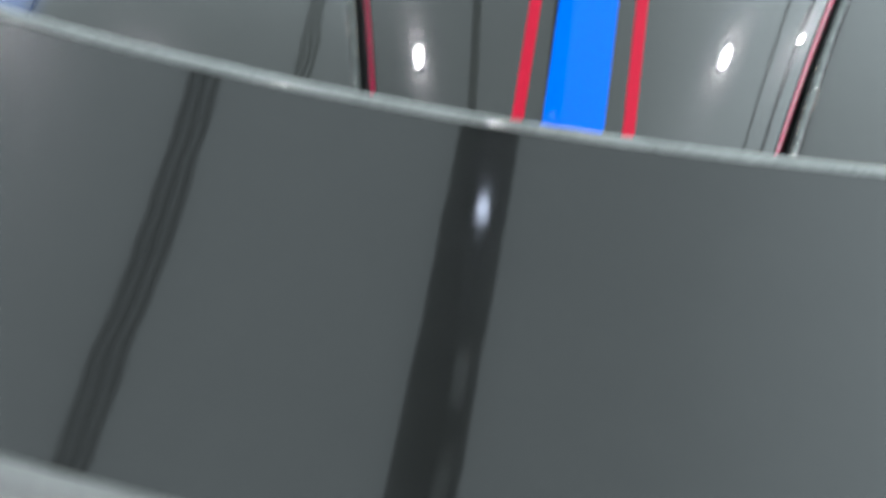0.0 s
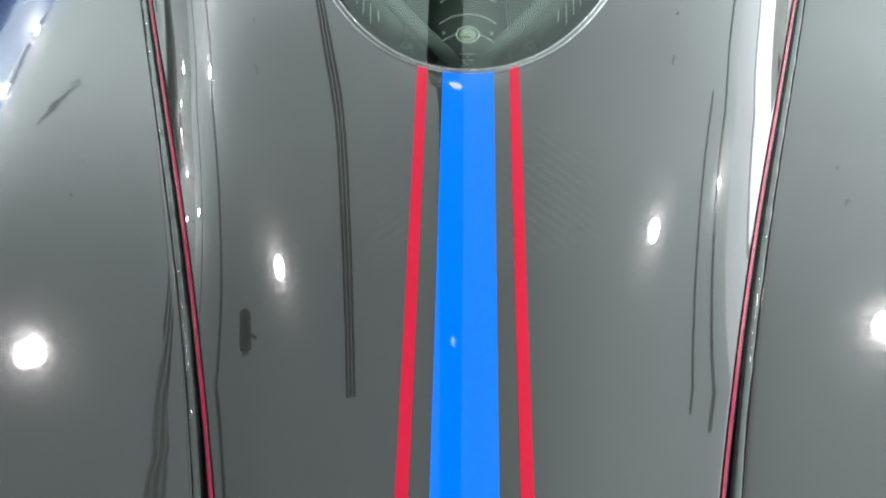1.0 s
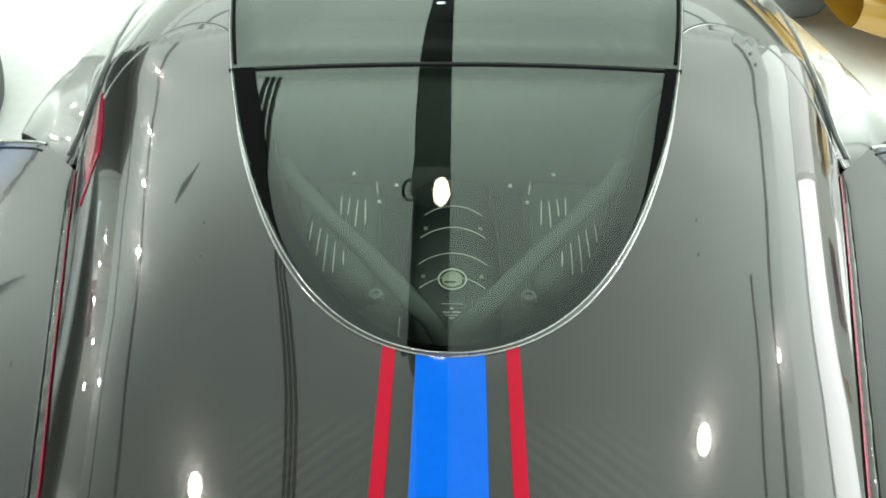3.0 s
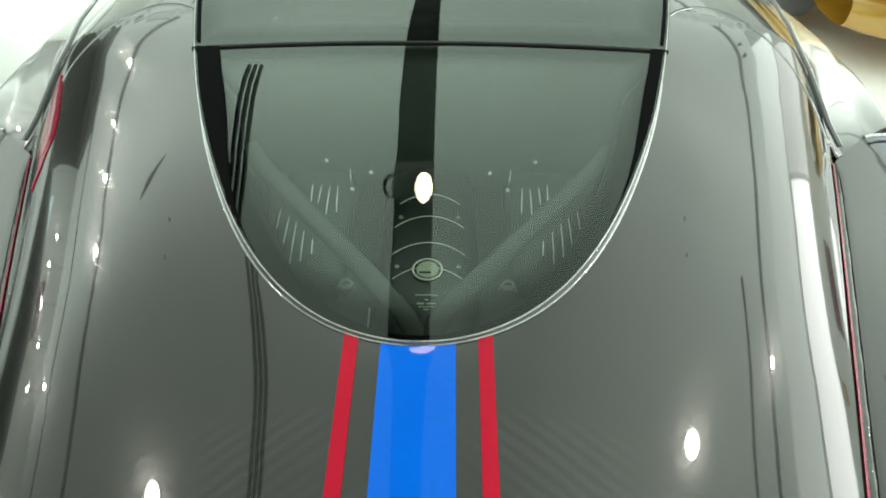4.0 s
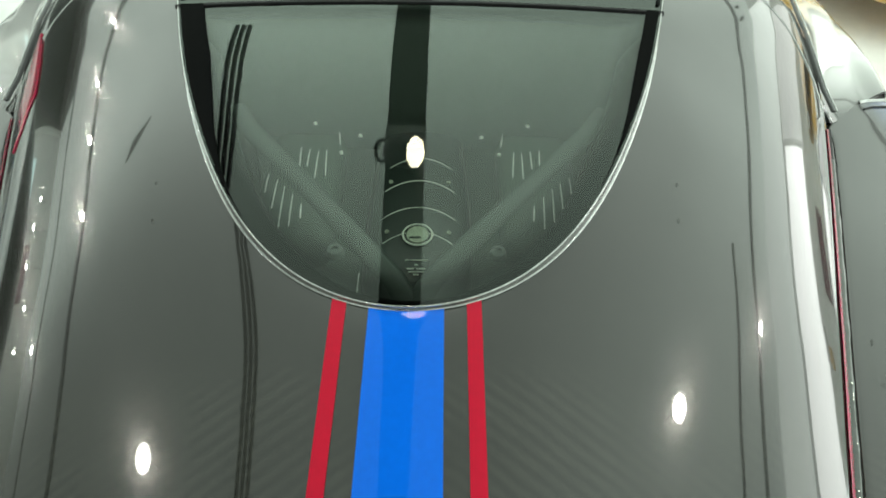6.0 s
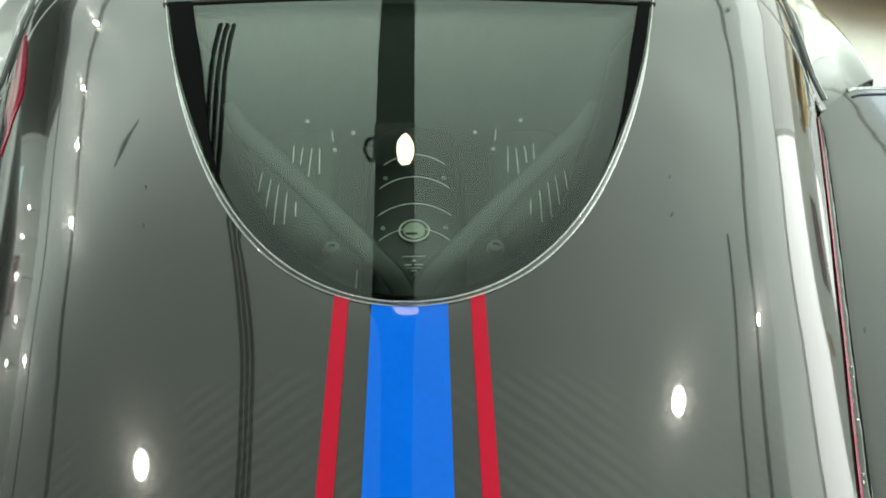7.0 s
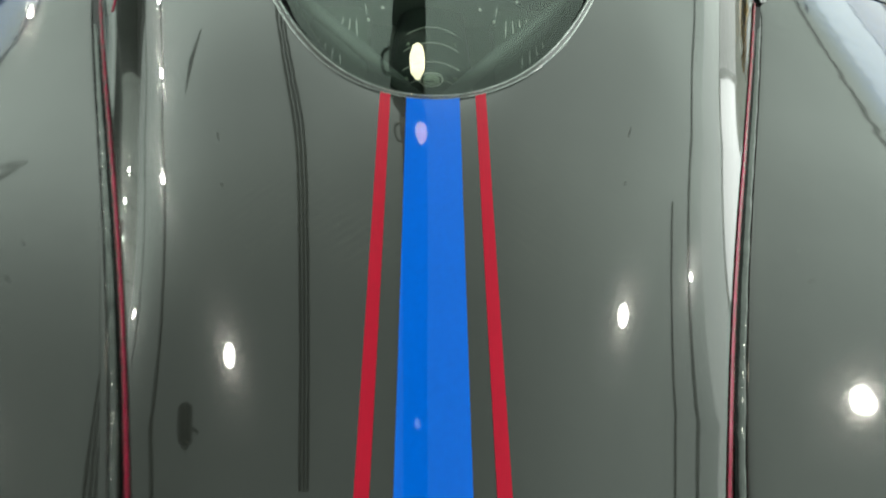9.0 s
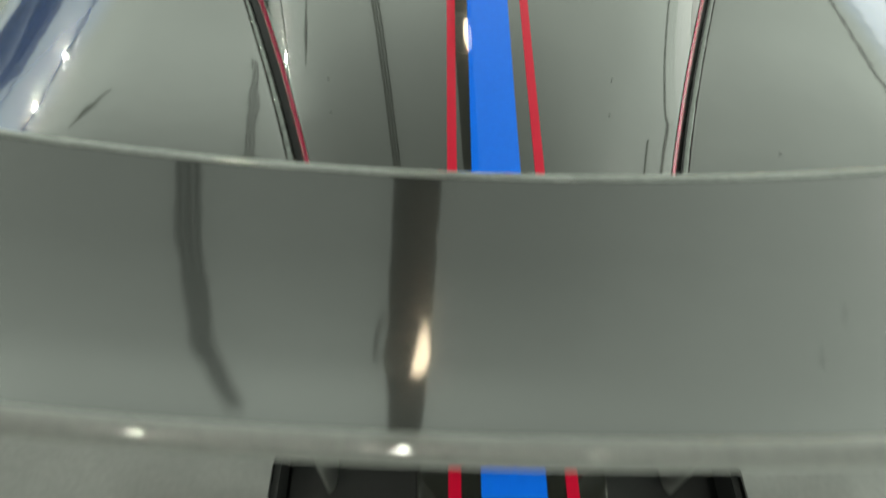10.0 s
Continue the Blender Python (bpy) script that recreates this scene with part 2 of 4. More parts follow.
def uneven_ceiling(m):
    """Paints uneven glow into the stretched ceiling, tuned to its reflections in the lacquer."""
    nt = m.node_tree
    e = next(n for n in nt.nodes if n.type == "EMISSION")
    tc, sep = nt.nodes.new("ShaderNodeTexCoord"), nt.nodes.new("ShaderNodeSeparateXYZ")
    nt.links.new(tc.outputs["Object"], sep.inputs[0])
    mid = nt.nodes.new("ShaderNodeFloatCurve")
    curve = mid.mapping.curves[0]
    pts = ((0.0, 0.40), (0.25, 0.38), (0.36, 0.45), (0.465, 0.53), (0.485, 0.54), (0.60, 0.535), (0.68, 0.76), (0.78, 1.0), (1.0, 1.0))
    while len(curve.points) < len(pts):
        curve.points.new(0.5, 0.5)
    for p, (x, y) in zip(curve.points, pts):
        p.location = (x, y)
    mid.mapping.update()
    front = nt.nodes.new("ShaderNodeFloatCurve")
    curve = front.mapping.curves[0]
    pts = ((0.0, 0.56), (0.20, 0.58), (0.30, 0.63), (0.40, 0.58), (0.465, 0.63), (0.485, 0.665), (0.60, 0.625), (0.68, 0.57), (0.76, 0.58), (0.86, 0.66), (1.0, 0.70))
    while len(curve.points) < len(pts):
        curve.points.new(0.5, 0.5)
    for p, (x, y) in zip(curve.points, pts):
        p.location = (x, y)
    front.mapping.update()
    span = nt.nodes.new("ShaderNodeMapRange")
    span.inputs[1].default_value, span.inputs[2].default_value = -6.6, 4.7
    nt.links.new(sep.outputs["X"], span.inputs[0])
    nt.links.new(span.outputs[0], mid.inputs["Value"])
    nt.links.new(span.outputs[0], front.inputs["Value"])
    ahead = nt.nodes.new("ShaderNodeMapRange")
    ahead.interpolation_type = "SMOOTHSTEP"
    ahead.inputs[1].default_value, ahead.inputs[2].default_value = 0.8, 2.4
    nt.links.new(sep.outputs["Y"], ahead.inputs[0])
    bays = nt.nodes.new("ShaderNodeMix")
    nt.links.new(ahead.outputs[0], bays.inputs[0])
    nt.links.new(mid.outputs[0], bays.inputs[2])
    nt.links.new(front.outputs[0], bays.inputs[3])
    reach = nt.nodes.new("ShaderNodeMapRange")
    reach.inputs[1].default_value, reach.inputs[2].default_value = -2.0, 6.0
    nt.links.new(sep.outputs["Y"], reach.inputs[0])
    along = nt.nodes.new("ShaderNodeFloatCurve")
    curve = along.mapping.curves[0]
    pts = ((0.0, 0.31), (0.15, 0.365), (0.25, 0.385), (0.34, 0.435), (0.42, 0.575), (0.50, 0.82), (0.58, 0.94), (0.66, 0.845), (0.80, 0.66), (1.0, 0.62))
    while len(curve.points) < len(pts):
        curve.points.new(0.5, 0.5)
    for p, (x, y) in zip(curve.points, pts):
        p.location = (x, y)
    along.mapping.update()
    nt.links.new(reach.outputs[0], along.inputs["Value"])
    both = nt.nodes.new("ShaderNodeMath")
    both.operation = "MULTIPLY"
    nt.links.new(bays.outputs[0], both.inputs[0])
    nt.links.new(along.outputs[0], both.inputs[1])
    wob = nt.nodes.new("ShaderNodeTexNoise")
    wob.inputs["Scale"].default_value = 0.8
    nt.links.new(tc.outputs["Object"], wob.inputs["Vector"])
    wr = nt.nodes.new("ShaderNodeMapRange")
    wr.inputs[3].default_value, wr.inputs[4].default_value = CEILING_GLOW * 1.2, CEILING_GLOW * 1.45
    nt.links.new(wob.outputs["Fac"], wr.inputs[0])
    mul = nt.nodes.new("ShaderNodeMath")
    mul.operation = "MULTIPLY"
    nt.links.new(both.outputs[0], mul.inputs[0])
    nt.links.new(wr.outputs[0], mul.inputs[1])
    nt.links.new(mul.outputs[0], e.inputs[1])


uneven_ceiling(CEILING)
LAMPFACE = glow("lamp_face", (1.0, 0.95, 0.86), LAMP_GLOW)
TRACKFACE = glow("track_lamp_face", (1.0, 0.95, 0.86), LAMP_GLOW * 5)
WARMFACE = glow("warm_lamp_face", (1.0, 0.83, 0.60), 21.0)
DIMFACE = glow("dim_lamp_face", (0.80, 0.90, 1.0), 11.0)
WINDOW = glow("bright_window", (0.96, 1.0, 0.97), 5.0)
GLOWPANE = glow("wall_glow_pane", (0.94, 1.0, 0.94), 1.9)
PANE3 = glow("cyan_window", (0.70, 1.0, 0.95), 2.4)
GLOWSTRIP = glow("wall_glow_strip", (0.90, 1.0, 0.93), 2.9)
RIMGREY = material("rim_lacquer", (0.13, 0.135, 0.13), 0.25, coat=0.8, vary=0.2, scale=20)
LIP = material("lip_lacquer", (0.12, 0.122, 0.115), 0.3, coat=1.0, vary=0.15)
EDGE = material("edge_lacquer", (0.20, 0.21, 0.20), 0.14, metal=0.3, coat=1.0, vary=0.35, scale=20, bump=0.3, bump_scale=25)


# ---- mesh helpers ----
def part(name, bm, mat, parent=None, label="", smooth=True):
    """Links a bmesh as one mesh object under a thing or a part."""
    me = bpy.data.meshes.new(name)
    bmesh.ops.recalc_face_normals(bm, faces=bm.faces)
    bm.to_mesh(me)
    bm.free()
    me.materials.append(mat)
    if smooth:
        me.shade_smooth()
        me.set_sharp_from_angle(angle=radians(65))
    ob = new(name, me)
    if parent:
        ob.parent = parent
    return tagged(ob, label)


def sheet(fn, nu, nv, thick=0.0, closed=False):
    """A grid of points fn(i / nu, j / nv); with thick, a slab that goes down by that much."""
    bm = bmesh.new()
    rows = [[bm.verts.new(fn(i / nu, j / nv)) for j in range(nv + 1)] for i in range(nu + 1)]
    for i in range(nu):
        for j in range(nv):
            bm.faces.new((rows[i][j], rows[i + 1][j], rows[i + 1][j + 1], rows[i][j + 1]))
    if thick:
        low = [[bm.verts.new(v.co - Vector((0, 0, thick))) for v in r] for r in rows]
        for i in range(nu):
            for j in range(nv):
                bm.faces.new((low[i][j], low[i][j + 1], low[i + 1][j + 1], low[i + 1][j]))
        for i in range(nu):
            for j in (0, nv):
                bm.faces.new((rows[i][j], rows[i + 1][j], low[i + 1][j], low[i][j]))
        for j in range(nv):
            for i in (0, nu):
                bm.faces.new((rows[i][j], rows[i][j + 1], low[i][j + 1], low[i][j]))
    return bm


def box(x0, x1, y0, y1, z0, z1, bevel=0.0):
    bm = bmesh.new()
    bmesh.ops.create_cube(bm, size=1)
    bmesh.ops.transform(bm, matrix=Matrix.Translation(((x0 + x1) / 2, (y0 + y1) / 2, (z0 + z1) / 2)) @ Matrix.Diagonal((x1 - x0, y1 - y0, z1 - z0, 1)), verts=bm.verts)
    if bevel:
        bmesh.ops.bevel(bm, geom=list(bm.edges), offset=bevel, segments=2, affect="EDGES", profile=0.5)
    return bm


def tube(points, radius, sides=8, flat=1.0):
    """A tube along points; flat squeezes it upright."""
    bm = bmesh.new()
    rings = []
    pts = [Vector(p) for p in points]
    for i, p in enumerate(pts):
        d = (pts[min(i + 1, len(pts) - 1)] - pts[max(i - 1, 0)]).normalized()
        side = d.cross(Vector((0, 0, 1)))
        side = side.normalized() if side.length > 1e-4 else Vector((1, 0, 0))
        up = side.cross(d).normalized()
        r = radius[i] if isinstance(radius, (list, tuple)) else radius
        rings.append([bm.verts.new(p + side * (r * math.cos(2 * math.pi * k / sides)) + up * (r * flat * math.sin(2 * math.pi * k / sides))) for k in range(sides)])
    for a, b in zip(rings[:-1], rings[1:]):
        for k in range(sides):
            bm.faces.new((a[k], a[(k + 1) % sides], b[(k + 1) % sides], b[k]))
    bm.faces.new(rings[0])
    bm.faces.new(rings[-1])
    return bm


def lathe(profile, m=None, sides=32):
    """A turned body: profile of (radius, height) round z, moved by m."""
    bm = bmesh.new()
    rings = []
    for r, z in profile:
        rings.append([bm.verts.new((r * math.cos(2 * math.pi * k / sides), r * math.sin(2 * math.pi * k / sides), z)) for k in range(sides)])
    for a, b in zip(rings[:-1], rings[1:]):
        for k in range(sides):
            bm.faces.new((a[k], a[(k + 1) % sides], b[(k + 1) % sides], b[k]))
    for r in (rings[0], rings[-1]):
        bm.faces.new(r)
    if m:
        bmesh.ops.transform(bm, matrix=m, verts=bm.verts)
    return bm


def lerp(x, xs, ys):
    return float(np.interp(x, xs, ys))


def glide(x, xs, ys):
    """Smooth interpolation through the points, with no overshoot."""
    i = min(max(int(np.searchsorted(xs, x)) - 1, 0), len(xs) - 2)
    h = [xs[k + 1] - xs[k] for k in range(len(xs) - 1)]
    g = [(ys[k + 1] - ys[k]) / h[k] for k in range(len(h))]

    def slope(k):
        if k == 0 or k == len(h) or g[k - 1] * g[k] <= 0:
            return 0.0
        return 2 * g[k - 1] * g[k] / (g[k - 1] + g[k])
    u = min(max((x - xs[i]) / h[i], 0), 1)
    return (ys[i] * (1 + 2 * u) * (1 - u) ** 2 + ys[i + 1] * u * u * (3 - 2 * u) + h[i] * (slope(i) * u * (1 - u) ** 2 - slope(i + 1) * u * u * (1 - u)))


def smooth01(a, b, x):
    s = min(max((x - a) / (b - a), 0), 1)
    return s * s * (3 - 2 * s)


# ---- the car's surfaces ----
GAP_Y = -1.056      # front edge of the wing recess
TAIL_Y = -1.62
SEAL_Y = 0.601      # joint between engine glass and roof glass


def spine(y, w=0.03):
    """Height of the body along its middle."""
    bend = 0.028 * (y + math.sqrt(y * y + w * w)) - 0.014 * w
    if y < 0:
        return 1 + 0.104 * y + bend + 0.025 * y * y
    if y < 0.85:
        return 1 + 0.104 * y + bend + 0.049 * y * y - 0.121 * y ** 3
    return 1.0971 - 0.019 * (y - 0.85) - 0.1 * (y - 0.85) ** 2


def shoulder(y):
    """Half width of the tapering fuselage at its lower edge."""
    w = min(max(y, -1.5), 0.85)
    return 0.593 + 0.358 * w + 0.011 * w * w - 0.041 * w ** 3


def tail_half(y):
    """Half width of the upper deck, which draws in before the tail."""
    return min(shoulder(y), lerp(y, [-1.7, -1.3, -1.2, -1.115, -1.064, -0.99, -0.93, -0.5], [0.130, 0.131, 0.148, 0.195, 0.242, 0.284, 0.31, 1.0]))


def crown(y):
    y = min(max(y, -1.1), 0.64)
    return 0.292 - 0.245 * y + 0.19 * y * y


def opening_y(x):
    """The rounded rear edge of the glass: y over x."""
    return 1.835 * x ** 2 + 12.03 * x ** 4 - 27.56 * x ** 6 - 0.0125 * math.exp(-(x / 0.22) ** 2) + 5.0 * max(abs(x) - 0.36, 0) ** 2


RIM_X = np.array([0.5 * (1 - (1 - i / 500) ** 1.6) for i in range(501)])
RIM_Y = np.array([opening_y(x) for x in RIM_X])


def dip(x, y):
    """The skin rolls down a little towards the glass."""
    d = float(np.min(np.hypot(RIM_X - abs(x), RIM_Y - y)))
    return 0.0032 * math.exp(-d / 0.06) + 0.0022 * math.exp(-d / 0.014) * math.exp(-(x / 0.12) ** 2)


def deck(x, y):
    """Height of the fuselage skin."""
    k, f = crown(y), shoulder(y)
    c = glide(y, [0.0, 0.3, 0.45, 0.6, 0.75, 0.9, 1.1, 1.7], [0.0, 0.31, 0.355, 0.36, 0.44, 0.48, 0.52, 0.4])
    e = max(spine(y) - k * f * f + c * (f - 0.45) ** 2 - 0.87, 0)
    return spine(y, 0.03 + 0.22 * min(abs(x), 0.5)) - dip(x, y) - k * x * x + c * max(min(abs(x), f) - 0.45, 0) ** 2 - e * min(abs(x) / f, 1.0) ** glide(y, [0.4, 1.0], [7.8, 9.9]) - max(abs(x) - f, 0) * 0.8


OPEN_X = [0.5 * i / 400 for i in range(401)] + [0.505, 0.512, 0.518, 0.524, 0.53, 0.532, 0.51]
OPEN_Y = [opening_y(0.5 * i / 400) for i in range(401)] + [0.90, 0.935, 0.97, 1.015, 1.09, 1.35, 1.75]


def open_half(y):
    """Half width of the glass opening at y."""
    return lerp(y, OPEN_Y, OPEN_X)


def pane(x, y):
    """Height of the glass; at the sides it stands proud of the skin on its rim."""
    k = 0.108 - 0.060 * smooth01(0.16, 0.66, y)
    top = 1 + 0.16 * y + 0.049 * y * y - 0.121 * max(y, 0) ** 3 if y < 0.85 else spine(y)
    return top - k * x * x


def fender(x, y):
    a, b = abs(x) - 0.55, y + 0.5
    z = 0.825 + 0.023 * a - 0.033 * a * a - 0.025 * b + 0.01 * b * b
    d = abs(x) - shoulder(y) - 0.07
    z -= 0.002 * math.exp(-max(d, -0.04) / 0.05) * smooth01(-0.85, -0.5, y)
    return z - 0.25 * max(abs(x) - 0.85, 0) ** 2


def bulge(y):
    """How far the haunch swells out past the fender's top, less towards the tail."""
    return 0.40 * (1 - 0.25 * smooth01(1.0, 1.62, -y))


def front_y(x):
    """Front edge of the fender, where the door's haunch begins."""
    return lerp(x, [0.80, 0.84, 0.8775, 0.92, 0.965, 1.035, 1.065], [0.60, 0.634, 0.660, 0.70, 0.742, 0.775, 0.785])


sports_car = tagged(new("sports_car"), "dark grey carbon sports car with blue and red stripes", "car")


def car(name, bm, mat, label="", parent=None, smooth=True):
    return part(name, bm, mat, parent or sports_car, label, smooth)


# rear body round the glass, out to the shoulder edges, with a rolled lip
def rim_point(a):
    """The glass edge from one shut line round the tail to the other, a from -1 to 1."""
    x = 0.484 * math.copysign(abs(a) ** 0.9, a)
    return x, lerp(abs(x), OPEN_X[:403], OPEN_Y[:403])


def shut(s):
    """The joint between rear body and door, s from the glass to the shoulder."""
    (x0, y0), (x1, y1) = rim_point(1.0), (shoulder(0.60), 0.60)
    return x0 + (x1 - x0) * s, y0 + (y1 - y0) * s + 0.185 * math.sin(math.pi * s) ** 0.9


def edge_point(a):
    """The outer edge that belongs to rim_point(a)."""
    b = abs(a)
    if b < 0.16:
        return a / 0.16 * tail_half(TAIL_Y), TAIL_Y
    y = TAIL_Y + (0.60 - TAIL_Y) * ((b - 0.16) / 0.84) ** 0.85
    return math.copysign(tail_half(y), a), y


def clam(u, v):
    a = -1 + 2 * u
    (x0, y0), (x1, y1) = rim_point(a), edge_point(a)
    if v <= 0.9:
        s = v / 0.9
        x, y = x0 + (x1 - x0) * s, y0 + (y1 - y0) * s
        # the shut line bows forward between glass and shoulder
        bow = smooth01(0.7, 1.0, abs(a)) * 0.185 * math.sin(math.pi * s) ** 0.9
        y += bow
        return x, y, deck(x, y)
    s = (v - 0.9) / 0.1
    x = x1 + math.copysign(0.010 * math.sin(s * math.pi / 2), a if abs(a) > 1e-6 else 1) * (abs(a) >= 0.16)
    y = y1 - (0.01 * math.sin(s * math.pi / 2) if abs(a) < 0.16 else 0)
    return x, y, deck(x1, y1) - 0.06 * s * s


car("rear_deck", sheet(clam, 260, 80, 0.004), CARBON)


for sx in (-1, 1):
    seam = [shut(i / 40) for i in range(41)]
    car("shut_line", tube([(sx * x, y + 0.004, deck(x, y) + 0.0005) for x, y in seam], 0.0026, 6, 0.5), MATT, "dark joint between rear deck and door")
    # The highlight beside the joint is put in as a fine bright bead.
    car("shut_glint", tube([(sx * x, y, deck(x, y)) for x, y in seam], 0.0015, 6), TRIM, "bright bead standing in for the highlight along the joint")


def band(x0, x1, y0, y1, fn, lift, n=90, m=4):
    return sheet(lambda u, v: (x0 + (x1 - x0) * v, y0(x0 + (x1 - x0) * v) + (y1 - y0(x0 + (x1 - x0) * v)) * u, fn(x0 + (x1 - x0) * v, y0(x0 + (x1 - x0) * v) + (y1 - y0(x0 + (x1 - x0) * v)) * u) + lift), n, m, 0.0012)


for sx in (-1, 1):
    car("red_stripe", band(sx * 0.074, sx * 0.092, lambda x: opening_y(x) - 0.0005, TAIL_Y, deck, 0.0015), RED, "glossy red pinstripe")
car("blue_stripe", band(-0.046, 0.046, lambda x: opening_y(x) - 0.0005, TAIL_Y, deck, 0.0015, m=12), BLUE, "broad glossy blue stripe")

# glass
def clear_below(ob, inset):
    """The underside of a pane is plain clear glass; dark print dots thin out from its edges."""
    ob.data.materials.append(CLEAR)
    for p in ob.data.polygons:
        p.material_index = int(p.normal.z <= 0.3)
    dots = ob.data.attributes.new("print_dots", "FLOAT", "POINT")
    dots.data.foreach_set("value", [1 - smooth01(0.022, 0.075, inset(v.co.x, v.co.y)) for v in ob.data.vertices])


def rear_inset(x, y):
    return min(float(np.min(np.hypot(RIM_X - abs(x), RIM_Y - y))), SEAL_Y - y + 0.004)


def roof_inset(x, y):
    return min(open_half(y) - abs(x), y - SEAL_Y - 0.01)


def engine_pane(u, v):
    y = lerp(v, [0, 0.1, 1], [OPEN_Y[0] + 0.0015, 0.02, SEAL_Y])
    w = open_half(y) - 0.003
    x = w * (-1 + 2 * u)
    yy = y + (-0.008 * (x / 0.43) ** 2) * smooth01(0.2, SEAL_Y, y)
    return x, yy, pane(x, yy) - 0.001


clear_below(car("engine_glass", sheet(engine_pane, 190, 190, 0.004), GLASS, "tinted rear glass over the engine"), rear_inset)


def roof_pane(u, v):
    y = SEAL_Y + 0.010 + v * 1.085
    w = open_half(y) - 0.003
    x = w * (-1 + 2 * u)
    yy = y + -0.008 * (x / 0.43) ** 2
    return x, yy, pane(x, yy) - 0.001


clear_below(car("roof_glass", sheet(roof_pane, 80, 80, 0.004), ROOFGLASS, "dark tinted roof glass"), roof_inset)
car("glass_seal", sheet(lambda u, v: (lambda x: (x, SEAL_Y + 0.0015 + 0.007 * v + -0.008 * (x / 0.43) ** 2, pane(x, SEAL_Y + 0.005 + -0.008 * (x / 0.43) ** 2) + 0.002))(0.430 * (-1 + 2 * u)), 40, 2, 0.006), RUBBER, "black rubber joint")
rim = []
for i in range(-120, 121):
    a = i / 120
    x = 0.505 * math.copysign(abs(a) ** 0.8, a)
    y = lerp(abs(x), OPEN_X[:402], OPEN_Y[:402])
    rim.append((x, y, deck(x, y) + 0.0012))
ext = list(zip(OPEN_X[402:], OPEN_Y[402:]))
rim = [(-x, y, deck(x, y) + 0.0012) for x, y in reversed(ext)] + rim + [(x, y, deck(x, y) + 0.0012) for x, y in ext]
car("glass_rim", tube(rim, 0.0021, 8, 0.5), TRIM, "bright polished rim round the glass")
wall_pts = [(x, y) for x, y, z in rim]


def rim_wall(u, v):
    k = u * (len(wall_pts) - 1)
    x = lerp(k, range(len(wall_pts)), [p[0] for p in wall_pts])
    y = lerp(k, range(len(wall_pts)), [p[1] for p in wall_pts])
    xi = x * (1 - 0.008 * v)
    return xi, y + 0.002 * v, deck(x, y) + 0.001 + (pane(xi, y) - deck(x, y)) * v


car("rim_wall", sheet(rim_wall, 200, 3), RIMGREY, "rolled edge under the glass")
car("rim_bead", tube([(x * 0.993, y + 0.002, pane(x * 0.993, y) + 0.0008) for x, y in wall_pts], 0.0014, 6), TRIM, "fine bright bead along the glass")

# black printed border at the sides of the glass
for sx, y0, wide in ((-1, 0.13, 0.041), (1, 0.19, 0.022)):
    def border(u, v, sx=sx, y0=y0, wide=wide):
        y = y0 + u * (SEAL_Y - y0)
        o = open_half(y) - 0.008
        i = o - wide * smooth01(0.0, 0.75, u) - 0.0005
        x = sx * (i + (o - i) * v)
        return x, y, pane(x, y) + 0.0025
    car("glass_border", sheet(border, 30, 4, 0.002), FRIT, "matt black side trim on the glass")

    def roof_border(u, v, sx=sx):
        y = SEAL_Y + 0.02 + u * 1.06
        o = open_half(y) - 0.008
        x = sx * (o - 0.007 * (1 - v))
        return x, y, pane(x, y) + 0.002
    def cabin(u, v, sx=sx):
        y = 0.69 + u * 0.98
        o = open_half(y) - 0.014
        return sx * (o - 0.02 * v), y, pane(o, y) - 0.012 - 0.26 * v
    car("cabin_side", sheet(cabin, 24, 6, 0.003), FRIT, "dark cabin lining under the roof glass")
    car("roof_border", sheet(roof_border, 20, 3, 0.002), FRIT)

# ---- engine bay under the glass ----
engine_bay = car("engine_bay", sheet(lambda u, v: ((-1 + 2 * u) * (open_half(0.02 + v * 0.64) + 0.01), 0.02 + v * 0.64, 0.72 + 0.10 * abs(-1 + 2 * u) ** 3), 30, 24, 0.004), BAY)
SURROUND = [i for i, p in enumerate(wall_pts) if p[1] < 0.585]


def surround(u, v):
    k = SURROUND[0] + u * (SURROUND[-1] - SURROUND[0])
    x = lerp(k, range(len(wall_pts)), [p[0] for p in wall_pts])
    y = lerp(k, range(len(wall_pts)), [p[1] for p in wall_pts])
    f = 1 - 0.15 * v
    cy = 0.40
    return x * f * 0.985, cy + (y - cy) * f + 0.006, pane(x, y) - 0.02 - 0.05 * v * v


car("bay_surround", sheet(surround, 160, 6, 0.003), FRIT, "dark surround under the glass edge")
car("bulkhead", box(-0.43, 0.43, 0.66, 0.68, 0.60, 1.05, 0.004), BAY)
car("parcel_shelf", sheet(lambda u, v: ((-1 + 2 * u) * 0.46, 0.69 + v * 0.85, 0.93 - 0.25 * v), 12, 10, 0.01), MATT)


def plenum(u, v):
    y = 0.12 + v * 0.50
    w = 0.088 + 0.012 * math.sin(v * math.pi)
    a = math.pi * (u - 0.5)
    return w * math.sin(a) / 1.0, y, 0.728 + 0.062 * math.cos(a) ** 0.6 + 0.03 * (y - 0.3)


engine_cover = car("engine_cover", sheet(plenum, 24, 30, 0.004), ENGINE, "black engine cover with a round badge")


def cover_z(x, y):
    return 0.728 + 0.062 * max(1 - (x / 0.1) ** 2, 0.02) ** 0.3 + 0.03 * (y - 0.3)


